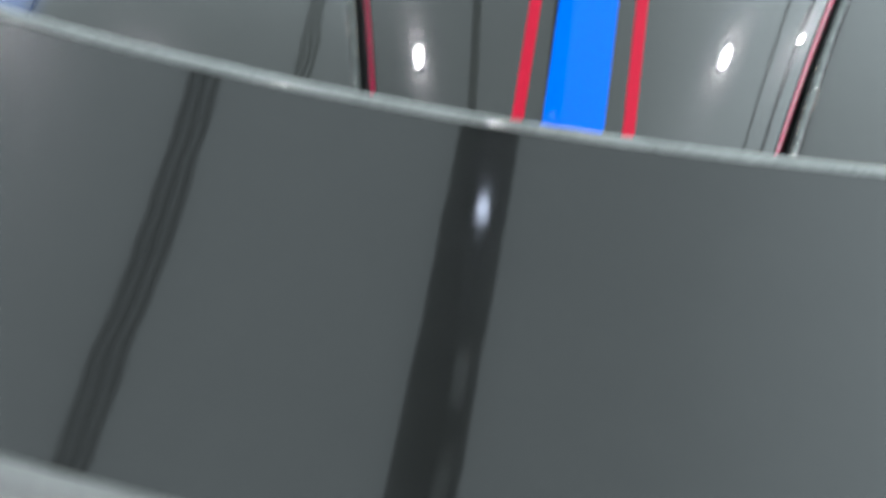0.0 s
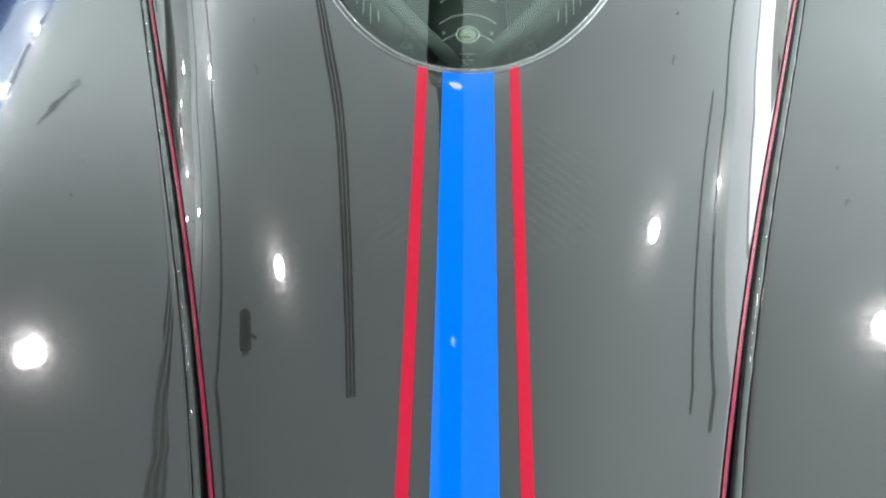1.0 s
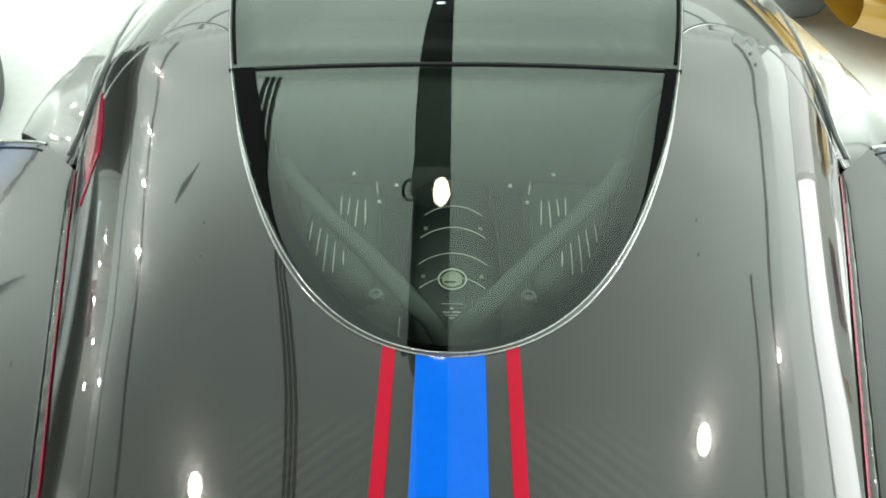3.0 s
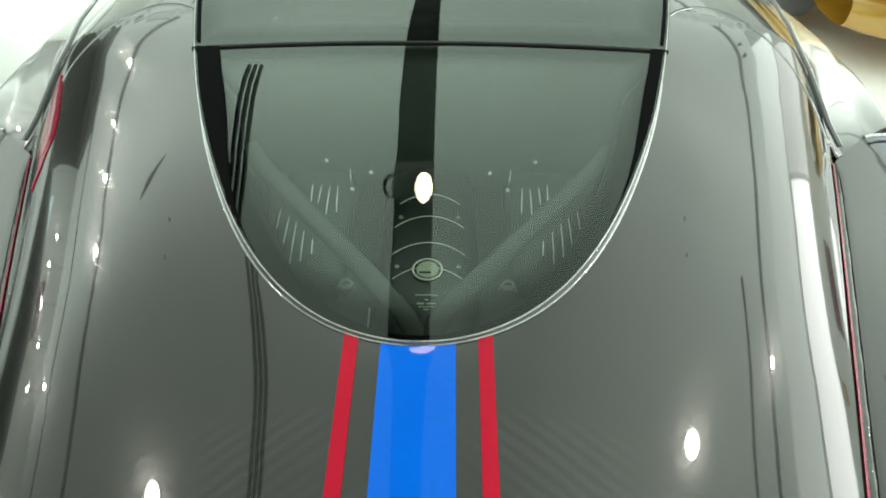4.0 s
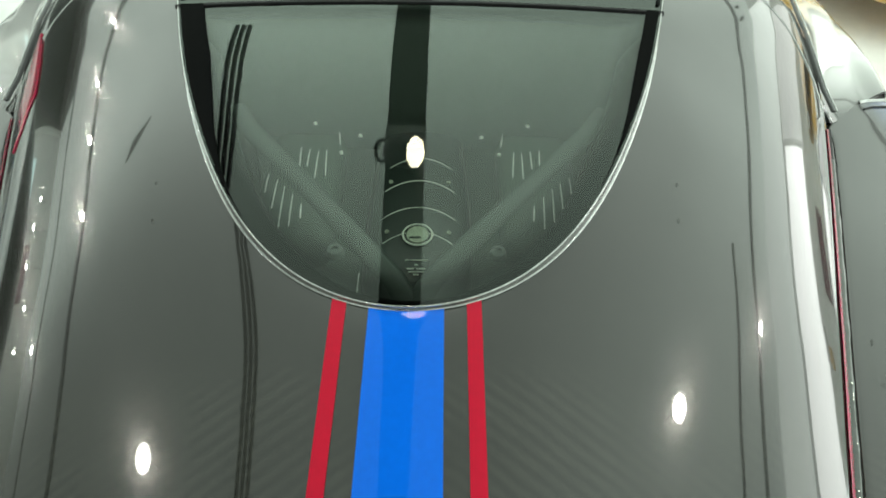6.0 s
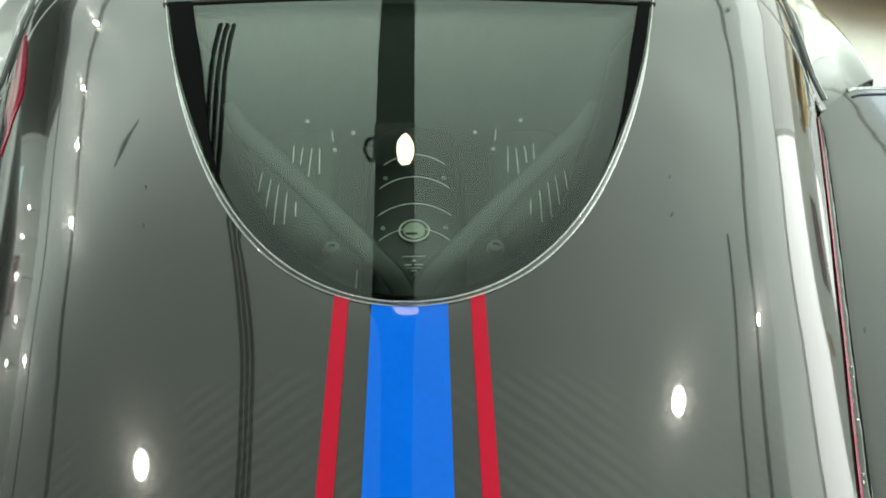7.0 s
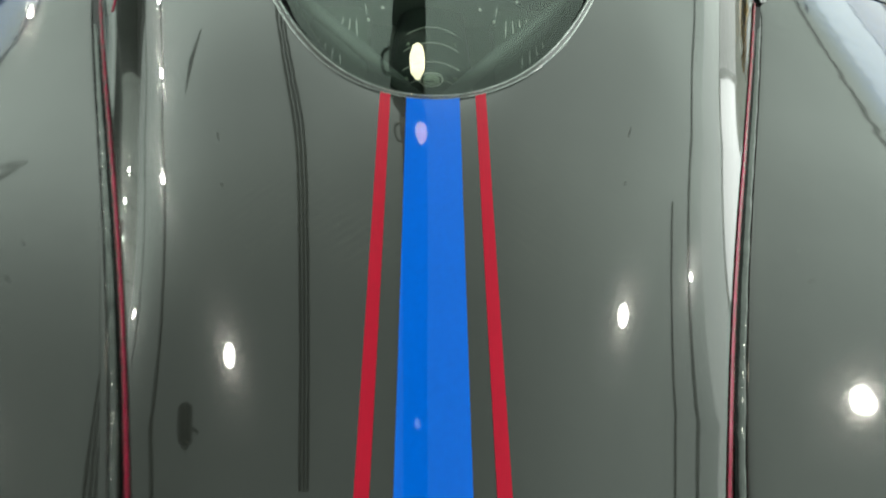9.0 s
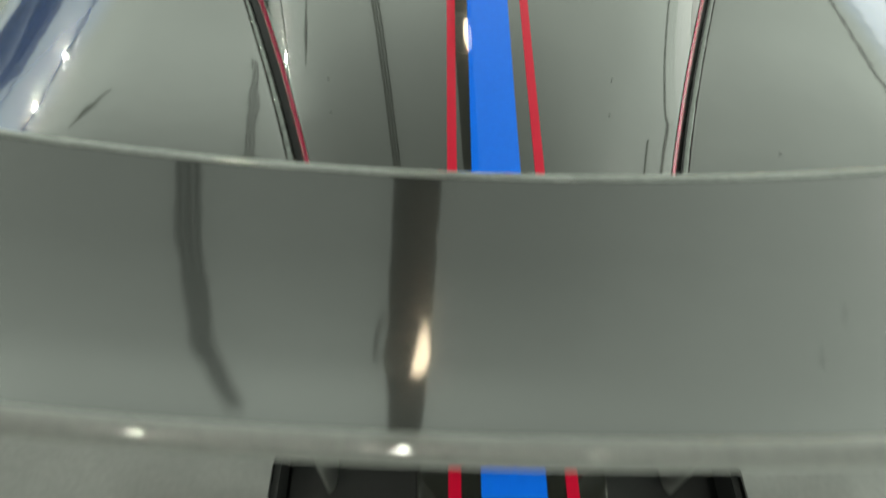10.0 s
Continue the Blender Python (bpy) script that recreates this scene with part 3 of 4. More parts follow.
for y, w in ((0.309, 0.062), (0.372, 0.067), (0.446, 0.066), (0.512, 0.06)):
    pts = []
    for i in range(25):
        x = w * (-1 + i / 12)
        pts.append((x, y + 0.022 * (1 - (x / w) ** 2), cover_z(x, y) + 0.0005))
    if y < 0.32:
        car("rib_line", tube(pts[:9], 0.001, 6), INK, "thin pale line", engine_cover)
        car("rib_line", tube(pts[16:], 0.001, 6), INK, "thin pale line", engine_cover)
    else:
        car("rib_line", tube(pts, 0.001, 6), INK, "thin pale line", engine_cover)
LOUVRES = ((0.279, 0.438, 0.277, 0.387), (0.260, 0.421, 0.257, 0.345), (0.244, 0.404, 0.237, 0.294), (0.226, 0.382, 0.220, 0.300), (0.207, 0.358, 0.203, 0.320),
           (0.163, 0.571, 0.157, 0.530), (0.231, 0.520, 0.226, 0.464), (0.213, 0.515, 0.212, 0.462), (0.196, 0.510, 0.193, 0.428), (0.181, 0.512, 0.174, 0.435))
bz = cover_z(0, 0.32)
badge = car("badge", lathe([(0.0001, 0), (0.0195, 0), (0.0195, 0.004), (0.0001, 0.005)], pose(0, 0.322, bz, 3)), BADGE, "round pale badge", engine_cover)
car("badge_ring", tube([(0.0262 * math.cos(k * math.pi / 20), 0.322 + 0.0262 * math.sin(k * math.pi / 20), bz + 0.003) for k in range(41)], 0.0018, 6), INK, "pale ring", engine_cover)
for x, y, w, d in ((0.0, 0.262, 0.040, 0.0012), (0.0, 0.252, 0.006, 0.002), (-0.010, 0.243, 0.013, 0.0022), (0.008, 0.243, 0.016, 0.0022), (0.0, 0.236, 0.026, 0.0011), (0.0, 0.230, 0.010, 0.0018), (-0.004, 0.313, 0.02, 0.003)):
    car("print_bar", box(x - w / 2, x + w / 2, y - d / 2, y + d / 2, cover_z(x, y), cover_z(x, y) + 0.002 + (0.004 if y > 0.3 else 0)), INK if y < 0.3 else ENGINE, "", engine_cover)
for sx in (-1, 1):
    for y in (0.336, 0.47):
        car("cap_screw", lathe([(0.0001, 0), (0.0042, 0), (0.0042, 0.003), (0.0028, 0.003), (0.0028, 0.001), (0.0001, 0.001)], pose(sx * 0.056, y, cover_z(0.056, y)), 12), BADGE, "pale cap screw", engine_cover)
    # diagonal brace
    pts = [(sx * 0.345, 0.53, 0.915), (sx * 0.31, 0.475, 0.91), (sx * 0.16, 0.30, 0.895), (sx * 0.03, 0.15, 0.87), (sx * -0.01, 0.09, 0.84)]
    car("brace", tube(pts, 0.019, 12, 0.35), BRACE, "grey diagonal brace under the glass")
    # louvred cooler at the side of the bay
    cooler = car("cooler", box(*sorted((sx * 0.15, sx * 0.30)), 0.27, 0.60, 0.74, 0.822, 0.03), BAY)
    # Near-white tubes stand in for the ceiling's glints on the cooler's fins.
    for x0, y0, x1, y1 in LOUVRES:
        car("louvre_glint", tube([(sx * x0, y0, 0.832), (sx * (x0 + x1) / 2, (y0 + y1) / 2, 0.834), (sx * x1, y1, 0.832)], [0.0007, 0.0014, 0.0008], 6), FIN, "", cooler)
    car("latch", lathe([(0.0001, 0), (0.016, 0), (0.013, 0.012), (0.007, 0.012), (0.007, 0.006), (0.0001, 0.006)], pose(sx * 0.141, 0.276, 0.79), 14), LATCH)
    for bx, by in ((0.152, 0.505), (0.215, 0.600), (0.12, 0.56)):
        car("bolt", lathe([(0.0001, 0), (0.004, 0), (0.0035, 0.004), (0.0001, 0.004)], pose(sx * bx, by, 0.83), 10), FIN)
    car("hose", tube([(sx * 0.36, 0.6, 0.80), (sx * 0.30, 0.42, 0.80), (sx * 0.20, 0.22, 0.79), (sx * 0.12, 0.13, 0.76)], 0.014, 10), RUBBER)
    if sx < 0:
        car("prop", tube([(sx * 0.089, 0.147, 0.83), (sx * 0.089, 0.190, 0.835)], 0.0013, 5), FIN)

# ---- sides: channel, red strips, fenders ----
for sx in (-1, 1):
    def channel(u, v, sx=sx):
        y = GAP_Y - 0.09 + u * (0.63 - GAP_Y + 0.09)
        x0 = tail_half(y) - 0.012
        x1 = shoulder(y) + 0.04
        return sx * (x0 + (x1 - x0) * v), y, 0.795 + 0.03 * max(y, 0)
    car("channel", sheet(channel, 60, 4, 0.003), CHANNEL, "black channel beside the deck")

    def redline(u, v, sx=sx):
        y = -0.97 + u * 1.52
        x = shoulder(y)
        return sx * (x + 0.0015 + 0.0105 * v), y, deck(shoulder(y), y) + 0.002 - 0.014 * v * v
    car("red_strip", sheet(redline, 60, 2, 0.003), LAMPRED, "thin red glass strip along the edge")

    def ledge(u, v, sx=sx):
        y = GAP_Y - 0.06 + u * (0.658 - GAP_Y + 0.06)
        x = shoulder(min(y, 0.6)) + 0.036 + 0.040 * v
        return sx * x, y, fender(x, y) - 0.03 * max(0, 0.2 - v) ** 1.5 * 8
    car("inner_ledge", sheet(ledge, 70, 6, 0.03), CARBON)
    ys = [GAP_Y - 0.05 + i * (0.65 - GAP_Y + 0.05) / 340 for i in range(341)]
    swell = [0.0098 * (1 + 0.045 * math.sin(47 * y + 3.1 * math.sin(5.3 * y) + sx) + 0.025 * math.sin(113 * y + 2.0 * math.sin(9.1 * y))) for y in ys]
    car("ledge_bead", tube([(sx * (shoulder(min(y, 0.6)) + 0.037), y, fender(shoulder(y) + 0.037, y) - 0.007) for y in ys], swell, 20, 0.8), BEAD, "polished dark bead along the channel")

    def top(u, v, sx=sx):
        xi0 = 0.0745
        if v < 0.55:
            q = v / 0.55
        else:
            q = 1 + (v - 0.55) / 0.45
        yf = front_y(0.8775 + 0.0825 * q) if q <= 1 else lerp(q, [1, 1.4, 2], [0.742, 0.785, 0.80])
        y = GAP_Y + u * (yf - GAP_Y)
        xi = shoulder(min(y, 0.6)) + xi0
        x = xi + (0.96 - xi) * q if q <= 1 else 0.96 + bulge(y) * math.sin((q - 1) * math.pi / 2)
        z = fender(x, y)
        if q > 1:
            z -= 0.04 * (q - 1) ** 3
        return sx * x, y, z
    car("rear_fender", sheet(top, 90, 44, 0.004), FADE, "grey carbon fender with a painted blue reflection")

    def lip(sx=sx):
        pts = []
        for i in range(21):
            q = 0.98 + 1.02 * i / 20
            x, y, z = top(1.0, 0.55 * q if q <= 1 else 0.55 + 0.45 * (q - 1))
            pts.append((x, y, z - 0.002))
        return pts
    car("fender_lip", tube(lip(), 0.006, 8), TRIM, "bright front lip of the fender")
    car("lip_seam", tube([(x, y - 0.026, z + 0.0025) for x, y, z in lip()[:14]], 0.0028, 6), MATT, "dark seam behind the fender's lip")

    def flank(u, v, sx=sx):
        y = TAIL_Y + u * (0.80 - TAIL_Y)
        xo = 0.96 + bulge(y)
        z0 = fender(xo, y) - 0.04
        reach = 0.42 ** 2 - (y + 0.85) ** 2
        zb = max(0.2, 0.33 + math.sqrt(reach)) if reach > 0 else 0.2
        zb = min(zb, z0 - 0.02)
        return sx * (xo + 0.02 * math.sin(v * math.pi) - 0.07 * (1 - smooth01(0.2, 0.7, z0 - (z0 - zb) * v))), y, z0 - (z0 - zb) * v
    car("flank", sheet(flank, 90, 16, 0.006), FADE)
    car("side_intake", box(*sorted((sx * 0.98, sx * 1.31)), 0.70, 0.74, 0.22, 0.66, 0.01), MATT, "black air intake ahead of the rear wheel")

    # recess panel and tail behind the gap
    def recess(u, v, sx=sx):
        x = 0.362 + u * 0.598
        y = GAP_Y - 0.009 + v * (TAIL_Y - GAP_Y + 0.009)
        return sx * x, y, fender(x, y) - 0.012 - 0.02 * v
    car("recess_panel", sheet(recess, 16, 16, 0.006), SATIN, "lighter grey recess panel under the wing")
    car("recess_gap", box(*sorted((sx * 0.3525, sx * 0.363)), TAIL_Y + 0.002, GAP_Y - 0.064, 0.74, 0.806), MATT)
    car("recess_gap", box(*sorted((sx * 0.338, sx * 0.97)), GAP_Y - 0.012, GAP_Y + 0.004, 0.74, 0.806), MATT)

    def tail_corner(u, v, sx=sx):
        x = 0.965 + (bulge(GAP_Y - 0.006 + v * (TAIL_Y - GAP_Y + 0.006)) - 0.005) * math.sin(u * math.pi / 2)
        y = GAP_Y - 0.006 + v * (TAIL_Y - GAP_Y + 0.006)
        return sx * x, y, fender(x, y) - 0.04 * u ** 3
    car("tail_corner", sheet(tail_corner, 12, 16, 0.005), FADE)
    car("strut_well", box(*sorted((sx * 0.132, sx * 0.356)), TAIL_Y, -1.125, 0.56, 0.70), MATT)
    car("wing_strut", sheet(lambda u, v, sx=sx: (sx * 0.288 + 0.0115 * math.cos(2 * math.pi * u), -1.245 + 0.034 * math.sin(2 * math.pi * u) - 0.02 * v, 0.62 + 0.765 * v), 20, 8), SATIN, "slim pale metal wing strut")

    # front side: roof edge, door and front wing in one sweep ahead of the shut line
    def door(u, v, sx=sx):
        # v from the glass out to the sill, u from the shut line forward
        k = v * 12
        if k <= 6:
            x, ysh = shut(k / 6)
        else:
            x = lerp(k, range(6, 13), [shut(1)[0], 0.88, 0.965, 1.035, 1.065, 1.07, 1.03])
            ysh = front_y(x)
        ysh += 0.0065 if k <= 6 else 0.0065 - 0.0062 * min((k - 6) / 0.7, 1)
        y = ysh + u * (2.75 - ysh)
        if k < 1:
            x = x + (open_half(y) + 0.004 - 0.484) * (1 - k)
        xs = x
        x *= 1 - 0.18 * smooth01(1.6, 2.75, y)
        edge = deck(shut(1)[0], y)
        w = smooth01(0.75, 1.5, y)
        z = deck(xs, y) if k <= 6 else lerp(k, range(6, 13), [edge, edge - 0.034 - 0.01 * w, edge - 0.066 - 0.02 * w, edge - 0.115 - 0.03 * w, edge - 0.20 - 0.03 * w, 0.45, 0.2])
        if k > 6:
            # the haunch runs on from the fender's skin
            n = smooth01(6.0, 7.0, k) * (1 - smooth01(8.2, 9.5, k)) * (1 - smooth01(0.0, 0.30, y - ysh))
            z = z * (1 - n) + fender(x, y) * n
        return sx * x, y, z
    car("door_side", sheet(lambda u, v: door(u, v * 0.54), 60, 44, 0.005), CARBON)
    car("side_haunch", sheet(lambda u, v: door(u, 0.54 + v * 0.46), 60, 40, 0.005), HAUNCH, "glossy haunch behind the door, its reflection painted pale")
    # dark trim blade that ends in a sharp tip
    blade = [(sx * 0.845, 1.25, 0.945), (sx * 0.815, 1.08, 0.977), (sx * 0.797, 0.92, 0.983), (sx * 0.806, 0.785, 0.942), (sx * 0.816, 0.66, 0.890), (sx * 0.824, 0.606, 0.872)]
    car("trim_blade", tube(blade, [0.0015, 0.003, 0.004, 0.005, 0.006, 0.006], 8, 0.5), BLACK, "black trim blade behind the door")
    car("blade_edge", tube([(x + sx * 0.0065, y, z + 0.001) for x, y, z in blade], 0.0016, 6), TRIM, "bright edge of the trim blade")
    if sx < 0:
        def lens(u, v):
            y = 0.40 + 0.33 * u
            w = lerp(y, [0.40, 0.46, 0.52, 0.60, 0.68, 0.74], [0.003, 0.016, 0.052, 0.044, 0.028, 0.008])
            x = lerp(y, [0.44, 0.51, 0.57, 0.64, 0.74], [0.704, 0.720, 0.734, 0.753, 0.780]) + w * (v - 0.5)
            return sx * x, y, deck(x, y) + 0.004 - 0.008 * (v - 0.5) ** 2
        car("side_marker", sheet(lens, 30, 6, 0.004), MARKER, "red side marker lens")

# tail shelf below the deck's end, nose and sills
car("tail_panel", box(-1.20, 1.20, TAIL_Y - 0.03, TAIL_Y, 0.22, 0.70, 0.012), MATT)
car("nose_top", sheet(lambda u, v: ((-1 + 2 * u) * (0.505 - 0.1 * smooth01(1.6, 2.75, 1.69 + v * 1.06)), 1.69 + v * 1.06, deck(0.5 * (-1 + 2 * u), 1.69 + v * 1.06)), 20, 20, 0.005), CARBON)
car("nose_panel", box(-0.84, 0.84, 2.72, 2.75, 0.16, 0.60, 0.012), CARBON)
car("underbody", box(-1.0, 1.0, TAIL_Y + 0.02, 2.7, 0.14, 0.20, 0.01), MATT)


def wheel(parent, x, y, r, w, out):
    hub = part("wheel", lathe([(0.0001, -w / 2), (r * 0.7, -w / 2), (r * 0.7, w / 2 - 0.015), (r * 0.64, w / 2 - 0.02), (r * 0.2, w / 2 - 0.035), (r * 0.12, w / 2 - 0.01), (0.0001, w / 2 - 0.01)], pose(x, y, r, 0, 90 * out), 36), ALLOY, parent)
    part("tyre", lathe([(r * 0.71, -w / 2), (r * 0.9, -w / 2), (r * 0.98, -w / 2 + 0.02), (r, -w / 4), (r, w / 4), (r * 0.98, w / 2 - 0.02), (r * 0.9, w / 2), (r * 0.71, w / 2), (r * 0.70, w / 2 - 0.02), (r * 0.70, -w / 2 + 0.02)], pose(x, y, r, 0, 90 * out), 48), TYRE, hub)
    for k in range(10):
        a = 2 * math.pi * k / 10
        pts = [(x + out * (w / 2 - 0.02), y + math.cos(a) * r * 0.12, r + math.sin(a) * r * 0.12), (x + out * (w / 2 - 0.005), y + math.cos(a) * r * 0.7, r + math.sin(a) * r * 0.7)]
        part("spoke", tube(pts, 0.013, 6), ALLOY, hub)
    return hub


for sx in (-1, 1):
    for y in (-0.85, 1.85):
        wheel(sports_car, sx * (1.14 if y < 0 else 0.92), y, 0.34, 0.28, sx)

# ---- raised wing ----
WING_S = [0.30 * i / 120 for i in range(121)]
WING_TILT = [lerp(s, [0, 0.045, 0.11, 0.182, 0.219, 0.26, 0.30], [0.110, 0.143, 0.199, 0.288, 0.337, 0.425, 0.53]) for s in WING_S]
WING_Z = [sum(WING_TILT[:i]) * 0.0025 for i in range(121)]


def wing_top(s):
    """Height of the wing's upper side, s metres behind its front edge."""
    return 1.386 + lerp(s, WING_S, WING_Z)


def wing_bow(x):
    """The wing bows a little across the car."""
    return 0.012 * x * x - 0.014 * x


def wing(u, v):
    x = 0.82 * (-1 + 2 * u)
    le, te = -1.192 + 0.15 * x * x, -1.488 + 0.12 * x * x
    # v runs round the section: upper side back, lower side forward
    if v < 0.5:
        s = v / 0.5
        s = s * s * (3 - 2 * s) * 0.5 + s * 0.5
        y = le + (te - le) * s
        return x, y, wing_top(le - y) + wing_bow(x)
    s = 1 - (v - 0.5) / 0.5
    y = le + (te - le) * s
    return x, y, wing_top(le - y) + wing_bow(x) - 0.004 - 0.022 * math.sin(math.pi * s)


wing_part = car("wing", sheet(wing, 80, 80), WINGCARBON, "raised grey carbon rear wing")
car("wing_edge", tube([(x, -1.192 + 0.15 * x * x, 1.384 + wing_bow(x)) for x in [0.82 * (-1 + i / 30) for i in range(61)]], 0.0055, 8), EDGE, "bright front edge", wing_part)
car("wing_lip", tube([(x, -1.484 + 0.12 * x * x, wing_top(0.295) - 0.0065 + wing_bow(x)) for x in [0.82 * (-1 + i / 30) for i in range(61)]], 0.010, 20), LIP, "", wing_part)

# ---- the showroom ----
def structure(name, bm, mat, label, smooth=False):
    return tagged(part(name, bm, mat, None, label, smooth), kind="structure")


CZ = 2.95
structure("floor", box(-6.6, 4.7, -5.2, 16.0, -0.1, 0.0), FLOOR, "glossy white showroom floor")
structure("ceiling", box(-6.6, 4.7, -5.2, 16.0, CZ, CZ + 0.08), CEILING, "pale stretched ceiling with unevenly painted glow")
structure("wall_west", box(-6.8, -6.6, -5.2, 16.0, -0.1, CZ + 0.08), WALL, "pale plaster wall")
structure("wall_east", box(4.7, 4.9, -5.2, 16.0, -0.1, CZ + 0.08), WALL, "pale plaster wall")
structure("wall_north", box(-6.8, 4.9, 16.0, 16.2, -0.1, CZ + 0.08), WALL, "pale plaster wall")
structure("wall_south", box(-6.8, 4.9, -5.4, -5.2, -0.1, CZ + 0.08), WALL, "pale plaster wall")
window_1 = structure("window_1", box(4.64, 4.69, 0.2, 3.0, 1.08, 2.0), WINDOW, "bright daylit window on the wall")
for y0, y1, z0, z1 in ((0.14, 0.2, 1.02, 2.06), (3.0, 3.06, 1.02, 2.06), (0.2, 3.0, 1.02, 1.08), (0.2, 3.0, 2.0, 2.06)):
    part("window_frame", box(4.62, 4.695, y0, y1, z0, z1, 0.004), WALL, window_1)
# Made-up glowing pane that lightens what the right shoulder mirrors above window_1.
glow_pane = structure("glow_pane", box(4.65, 4.69, 3.12, 5.3, 1.0, 2.055), GLOWPANE, "dim glowing pane added on the wall, for its reflection")
for y0, y1, z0, z1 in ((5.3, 5.36, 0.94, 2.06), (3.06, 5.3, 0.94, 1.0), (3.06, 5.3, 2.055, 2.075)):
    part("window_frame", box(4.62, 4.695, y0, y1, z0, z1, 0.004), WALL, glow_pane)
# Unseen glowing strip, added to brighten the upper wall's reflection in the deck.
glow_strip = structure("glow_strip", box(4.65, 4.69, -4.0, 6.0, 2.10, CZ - 0.004), GLOWSTRIP, "long glowing strip added under the ceiling, for its reflection")
part("window_frame", box(4.63, 4.695, -4.05, 6.05, 2.085, 2.10, 0.004), WALL, glow_strip)
# Cabinet made up to give the brown streak along the right shoulder.
cabinet = tagged(new("cabinet"), "low brown cabinet added by the wall, for its reflection", "cabinet")
part("body", box(4.42, 4.65, 3.5, 4.4, 0.06, 0.40, 0.01), BROWN, cabinet)
part("plinth", box(4.45, 4.65, 3.53, 4.37, 0.0, 0.06), MATT, cabinet)
for y0 in (3.505, 3.955):
    leaf = part("door", box(4.405, 4.42, y0 + 0.004, y0 + 0.438, 0.08, 0.39, 0.004), BROWN, cabinet)
    part("handle", box(4.392, 4.405, y0 + 0.38, y0 + 0.40, 0.22, 0.34, 0.003), STEEL, leaf)
# Boards added for coloured streaks reflected in the lacquer; none is seen directly.
for y0, y1, z0, z1, mat, label in ((1.32, 1.50, 0.80, 0.97, YELLOW, "small yellow board added on the wall, for its reflection"), (1.36, 1.62, 0.98, 1.015, STEEL, "narrow black board added on the wall, for its reflection"), (1.9, 2.55, 0.25, 0.60, PINK, "dark pink board added on the wall, for its reflection")):
    tagged(part("wall_board", box(4.62, 4.664, y0, y1, z0, z1, 0.004), mat, None, label), category="board", group="wall boards")
for y0, y1, z0, z1, mat, label in ((2.35, 2.85, 0.92, 2.15, PINK, "dark pink board added on the wall, for its reflection"),):
    tagged(part("wall_board", box(-6.595, -6.55, y0, y1, z0, z1, 0.004), mat, None, label), category="board", group="wall boards")
window_3 = structure("window_3", box(-6.59, -6.55, 3.25, 3.85, 0.95, 1.6), PANE3, "small pale cyan window in the wall")
part("window_frame", box(-6.595, -6.545, 3.2, 3.25, 0.9, 1.65, 0.004), WALL, window_3)
part("window_frame", box(-6.595, -6.545, 3.85, 3.9, 0.9, 1.65, 0.004), WALL, window_3)
# Unseen dark box, added to widen the doorway's dark reflection on the left.
structure("trim", box(-6.53, -5.5, 4.3, 7.6, 2.72, CZ - 0.006, 0.004), DARKPANE, "dark box added over the doorway, to darken reflections")
door_1 = structure("door_1", box(-6.59, -6.54, 4.3, 7.6, 0.004, 2.92, 0.004), DARKPANE, "tall dark open doorway")
for y0, y1, z1 in ((4.22, 4.3, 2.94), (7.6, 7.68, 2.94)):
    part("door_frame", box(-6.595, -6.52, y0, y1, 0.004, z1, 0.004), WALL, door_1)

ceiling_beam = tagged(part("ceiling_beam", box(-0.24, -0.025, -4.9, 15.8, 2.84, CZ - 0.004, 0.006), STEEL, None, "black steel beam along the ceiling", False), category="beam")
for x in (-1.237, -1.195, -1.153):
    tagged(part("cable_rail", box(x - 0.0095, x + 0.0095, -0.23, 2.67, 2.87, 2.90, 0.003), STEEL, None, "thin black rail under the ceiling", False), category="rail", group="ceiling rails")


def spot(x, y, z, aim, mat, radius=0.06, length=0.13, shell=STEEL):
    """A can-shaped spotlight that hangs from the ceiling and looks along aim."""
    q = Vector(aim).normalized().to_track_quat("Z", "Y").to_matrix().to_4x4()
    thing = tagged(new("spotlight"), "black can spotlight hung from the ceiling", "lamp", "ceiling spotlights")
    thing.matrix_world = Matrix.Translation((x, y, z)) @ q
    part("can", lathe([(0.0001, -length), (radius * 0.8, -length), (radius, -length * 0.85), (radius, 0.008), (radius * 0.94, 0.008), (radius * 0.94, -0.004)], None, 24), shell, thing)
    part("face", lathe([(0.0001, -0.004), (radius * 0.93, -0.004), (radius * 0.93, 0.001), (0.0001, 0.004)], None, 24), mat, thing)
    up = q.inverted() @ Vector((0, 0, CZ - z - 0.01))
    part("stem", tube([Vector((0, 0, -length * 0.6)), up + Vector((0, 0, -length * 0.6)) * 0.4], 0.004, 6), STEEL, thing)
    return thing


CENTRE_AIM = Vector((0.80, -0.36, -0.48)).normalized()
centre = spot(-0.075, 1.40, 2.765, CENTRE_AIM, WARMFACE, 0.087, 0.17, CAN)
_back = centre.matrix_world.inverted()
_hub = Vector((-0.075, 1.40, 2.765)) - CENTRE_AIM * 0.16
_hub = _hub + Vector((-0.058, 0.0, 0.0))
part("bracket_ring", tube([_back @ (_hub + Vector((0.038 * math.cos(k * math.pi / 12), 0.046 * math.sin(k * math.pi / 12), -0.034 * math.sin(k * math.pi / 12)))) for k in range(25)], 0.009, 8), STEEL, centre, "black ring bracket")
# Pale plate stands in for a lamp whose second glint shows on the wing.
tagged(part("glint_plate", box(-0.105, -0.06, -0.135, -0.108, 2.82, 2.838, 0.004), PALE, None, "pale plate standing in for a lamp's glint in the wing"), category="plate")
tagged(part("beam_clamp", box(-0.245, -0.02, 1.50, 1.60, 2.80, 2.838, 0.006), CLAMP, None, "grey clamp plate on the ceiling beam"), category="clamp")
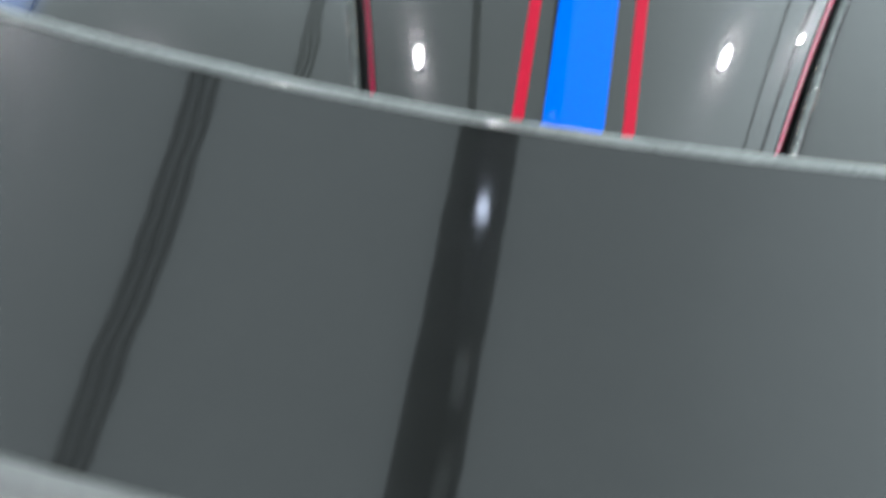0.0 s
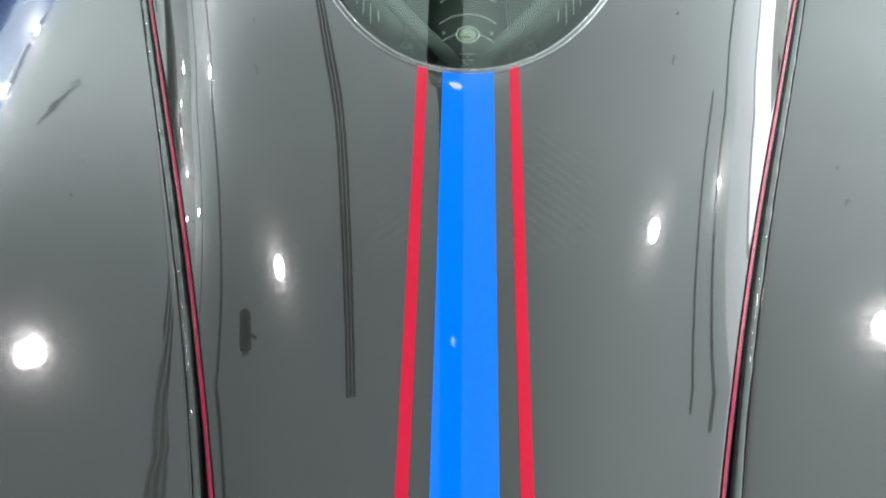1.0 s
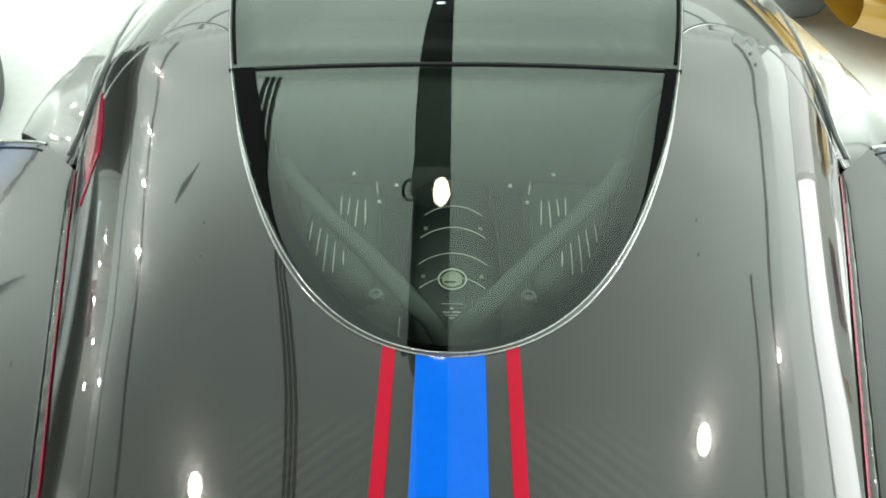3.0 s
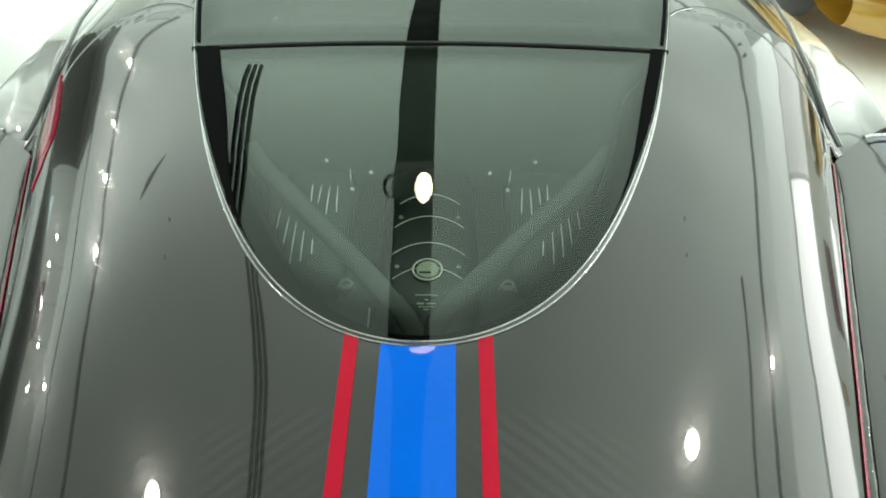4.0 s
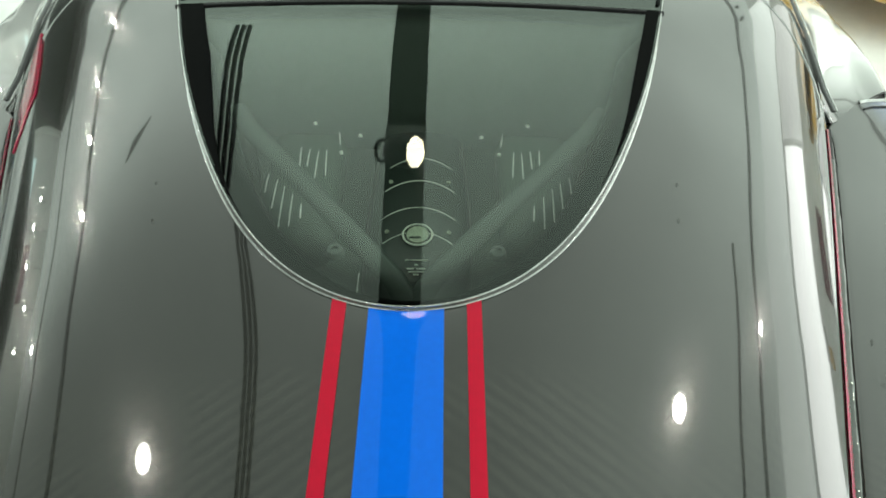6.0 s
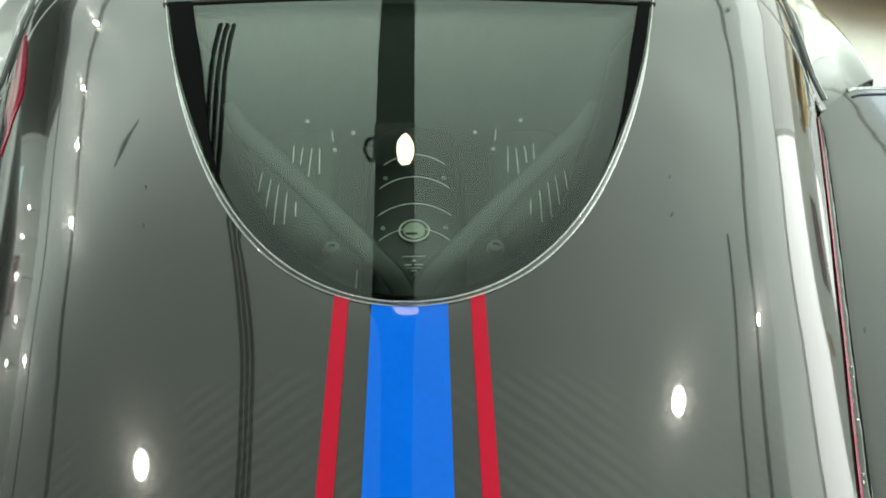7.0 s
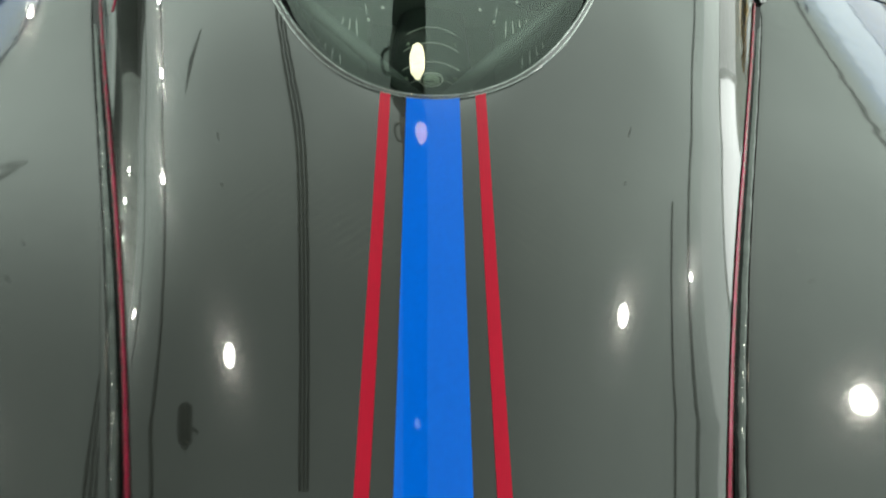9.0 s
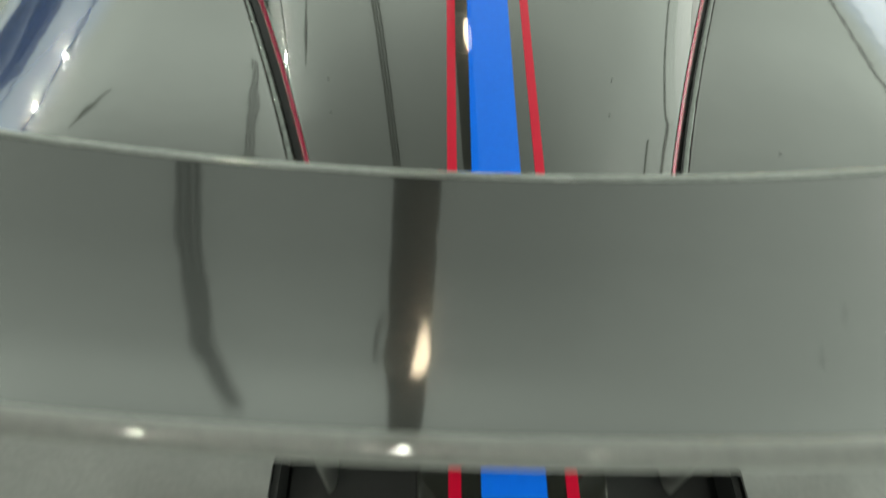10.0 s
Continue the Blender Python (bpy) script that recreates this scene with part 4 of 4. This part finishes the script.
spot(-0.15, 5.3, 2.8, (0.1, -0.3, -1), DIMFACE, 0.05, 0.08)
spot(-0.175, -1.9, 2.77, (0.0, 0.1, -1), TRACKFACE, 0.032, 0.1)
spot(-0.90, -1.9, 2.80, (0.1, 0.1, -1), TRACKFACE, 0.028, 0.1)
spot(0.34, -1.9, 2.80, (-0.1, 0.1, -1), TRACKFACE, 0.018, 0.09)
spot(-0.11, -0.04, 2.76, (0.1, 0.1, -1), DIMFACE, 0.024, 0.06)
spot(-2.02, 0.39, 2.74, (0.5, -0.25, -0.8), LAMPFACE, 0.06)
spot(1.98, 0.60, 2.75, (-0.5, -0.3, -0.8), LAMPFACE, 0.06)
for x, y0 in ((-3.85, -4.5), (3.75, -0.3)):
    tagged(part("track_rail", box(x - 0.035, x + 0.035, y0, 15.5, 2.86, 2.90, 0.004), STEEL, None, "black lighting track under the ceiling", False), category="rail", group="lighting tracks")
for y in (2.0, 2.67, 3.35, 4.6):
    spot(-3.85, y, 2.83, (0.7, -0.2, -0.7), TRACKFACE, 0.028, 0.09)
for y in (1.32,):
    spot(3.75, y, 2.83, (-0.7, -0.2, -0.7), TRACKFACE, 0.028, 0.09)


for x, y0, y1 in ((-5.35, -4.5, 15.5), (3.12, -0.22, 1.62)):
    label = "black lighting track under the ceiling"
    tagged(part("track_rail", box(x - 0.011, x + 0.011, y0, y1, 2.86, 2.90, 0.004), STEEL, None, label, False), category="rail", group="lighting tracks")
for x, y, z in ((-5.3, 1.55, 2.7), (-6.42, 1.85, 2.35), (-6.42, 2.25, 2.4), (-6.42, 2.6, 2.08), (-6.42, 2.95, 2.1), (-6.42, 3.25, 2.3), (-6.42, 0.9, 2.2), (-6.42, 0.2, 2.3)):
    spot(x, y, z, (0.8, -0.2, -0.5), TRACKFACE, 0.022, 0.09)
projector = tagged(part("projector", box(-2.86, -2.70, 0.06, 0.27, 2.68, 2.80, 0.02), STEEL, None, "black box projector hung from the ceiling"), category="projector")
part("pole", tube([(-2.78, 0.16, 2.79), (-2.78, 0.16, CZ - 0.002)], 0.012, 8), STEEL, projector)
part("lens", lathe([(0.0001, 0), (0.04, 0), (0.045, 0.02), (0.03, 0.03), (0.0001, 0.02)], pose(-2.78, 0.06, 2.74, 90), 20), BLACK, projector)
for y in (5.1, 5.6):
    tagged(part("ceiling_lamp", lathe([(0.0001, 0), (0.042, 0), (0.05, 0.03), (0.036, 0.085), (0.0001, 0.085)], pose(4.03, y, CZ - 0.087), 24), STEEL, None, "small unlit black round ceiling lamp"), category="lamp", group="round ceiling lamps")
wedge = tagged(part("ceiling_bracket", tube([(-2.95, 2.12, CZ - 0.012), (-2.80, 2.22, CZ - 0.022), (-2.55, 2.40, CZ - 0.005)], [0.015, 0.05, 0.01], 8, 0.5), STEEL, None, "black pointed bracket on the ceiling"), category="bracket")
for x in (-2.27, 2.11):
    for y in (1.45, 1.70):
        tagged(part("sprinkler_head", lathe([(0.0001, 0), (0.012, 0), (0.015, 0.012), (0.008, 0.02), (0.008, 0.03), (0.0001, 0.03)], pose(x, y, CZ - 0.034), 16), PALE, None, "small grey sprinkler head in the ceiling"), category="sprinkler", group="sprinkler heads")


# ---- neighbours in the showroom ----
def neighbour(name, x, y, turn, paint, label):
    """A plain parked car: rounded body with a cabin, glass, lamps and four wheels."""
    thing = tagged(new(name), label, "car")
    def hull(u, v):
        yy = -2.2 + 4.4 * u
        a = 2 * math.pi * v
        end = (1 - abs(-1 + 2 * u) ** 5)
        w = 0.92 * (0.80 + 0.2 * end)
        h = 0.30 * (0.5 + 0.5 * end)
        c, s = math.cos(a), math.sin(a)
        return (w * math.copysign(abs(c) ** 0.45, c), yy, 0.52 + h * math.copysign(abs(s) ** 0.55, s) + 0.05 * math.sin(u * math.pi))
    part("body", sheet(hull, 40, 32), paint, thing)
    def bumper(u, v):
        a = 2 * math.pi * v
        c, q = math.cos(a), -1 + 2 * u
        return 0.80 * q, -2.02 + 0.20 * abs(q) ** 3 + 0.22 * math.copysign(abs(c) ** 0.6, c), 0.29 + 0.13 * math.copysign(abs(math.sin(a)) ** 0.6, math.sin(a)) * (1 - 0.3 * q ** 4)
    part("bumper", sheet(bumper, 16, 20), paint, thing)
    def cabin(u, v):
        yy = -1.3 + 2.5 * u
        k = math.sin(math.pi * u) ** 0.6
        a = math.pi * v
        return (0.72 * (0.7 + 0.3 * k) * math.copysign(abs(math.cos(a)) ** 0.6, math.cos(a)), yy, 0.78 + 0.44 * k * math.sin(a) ** 0.6)
    part("cabin_glass", sheet(cabin, 24, 20), CABIN, thing)
    for sx in (-1, 1):
        for yy in (-1.35, 1.35):
            wheel(thing, sx * 0.84, yy, 0.335, 0.22, sx)
        part("lamp", lathe([(0.0001, 0), (0.09, 0), (0.07, 0.03), (0.0001, 0.04)], pose(sx * 0.6, -2.13, 0.62, 90), 20), ALLOY, thing)
    thing.matrix_world = pose(x, y, 0, 0, 0, turn)
    return thing


neighbour("parked_car", -2.71, 0.60, 15, WHITECAR, "silver parked car standing on the white floor")
neighbour("parked_car", 2.74, 4.62, 0, YELLOW, "yellow parked car standing on the white floor")
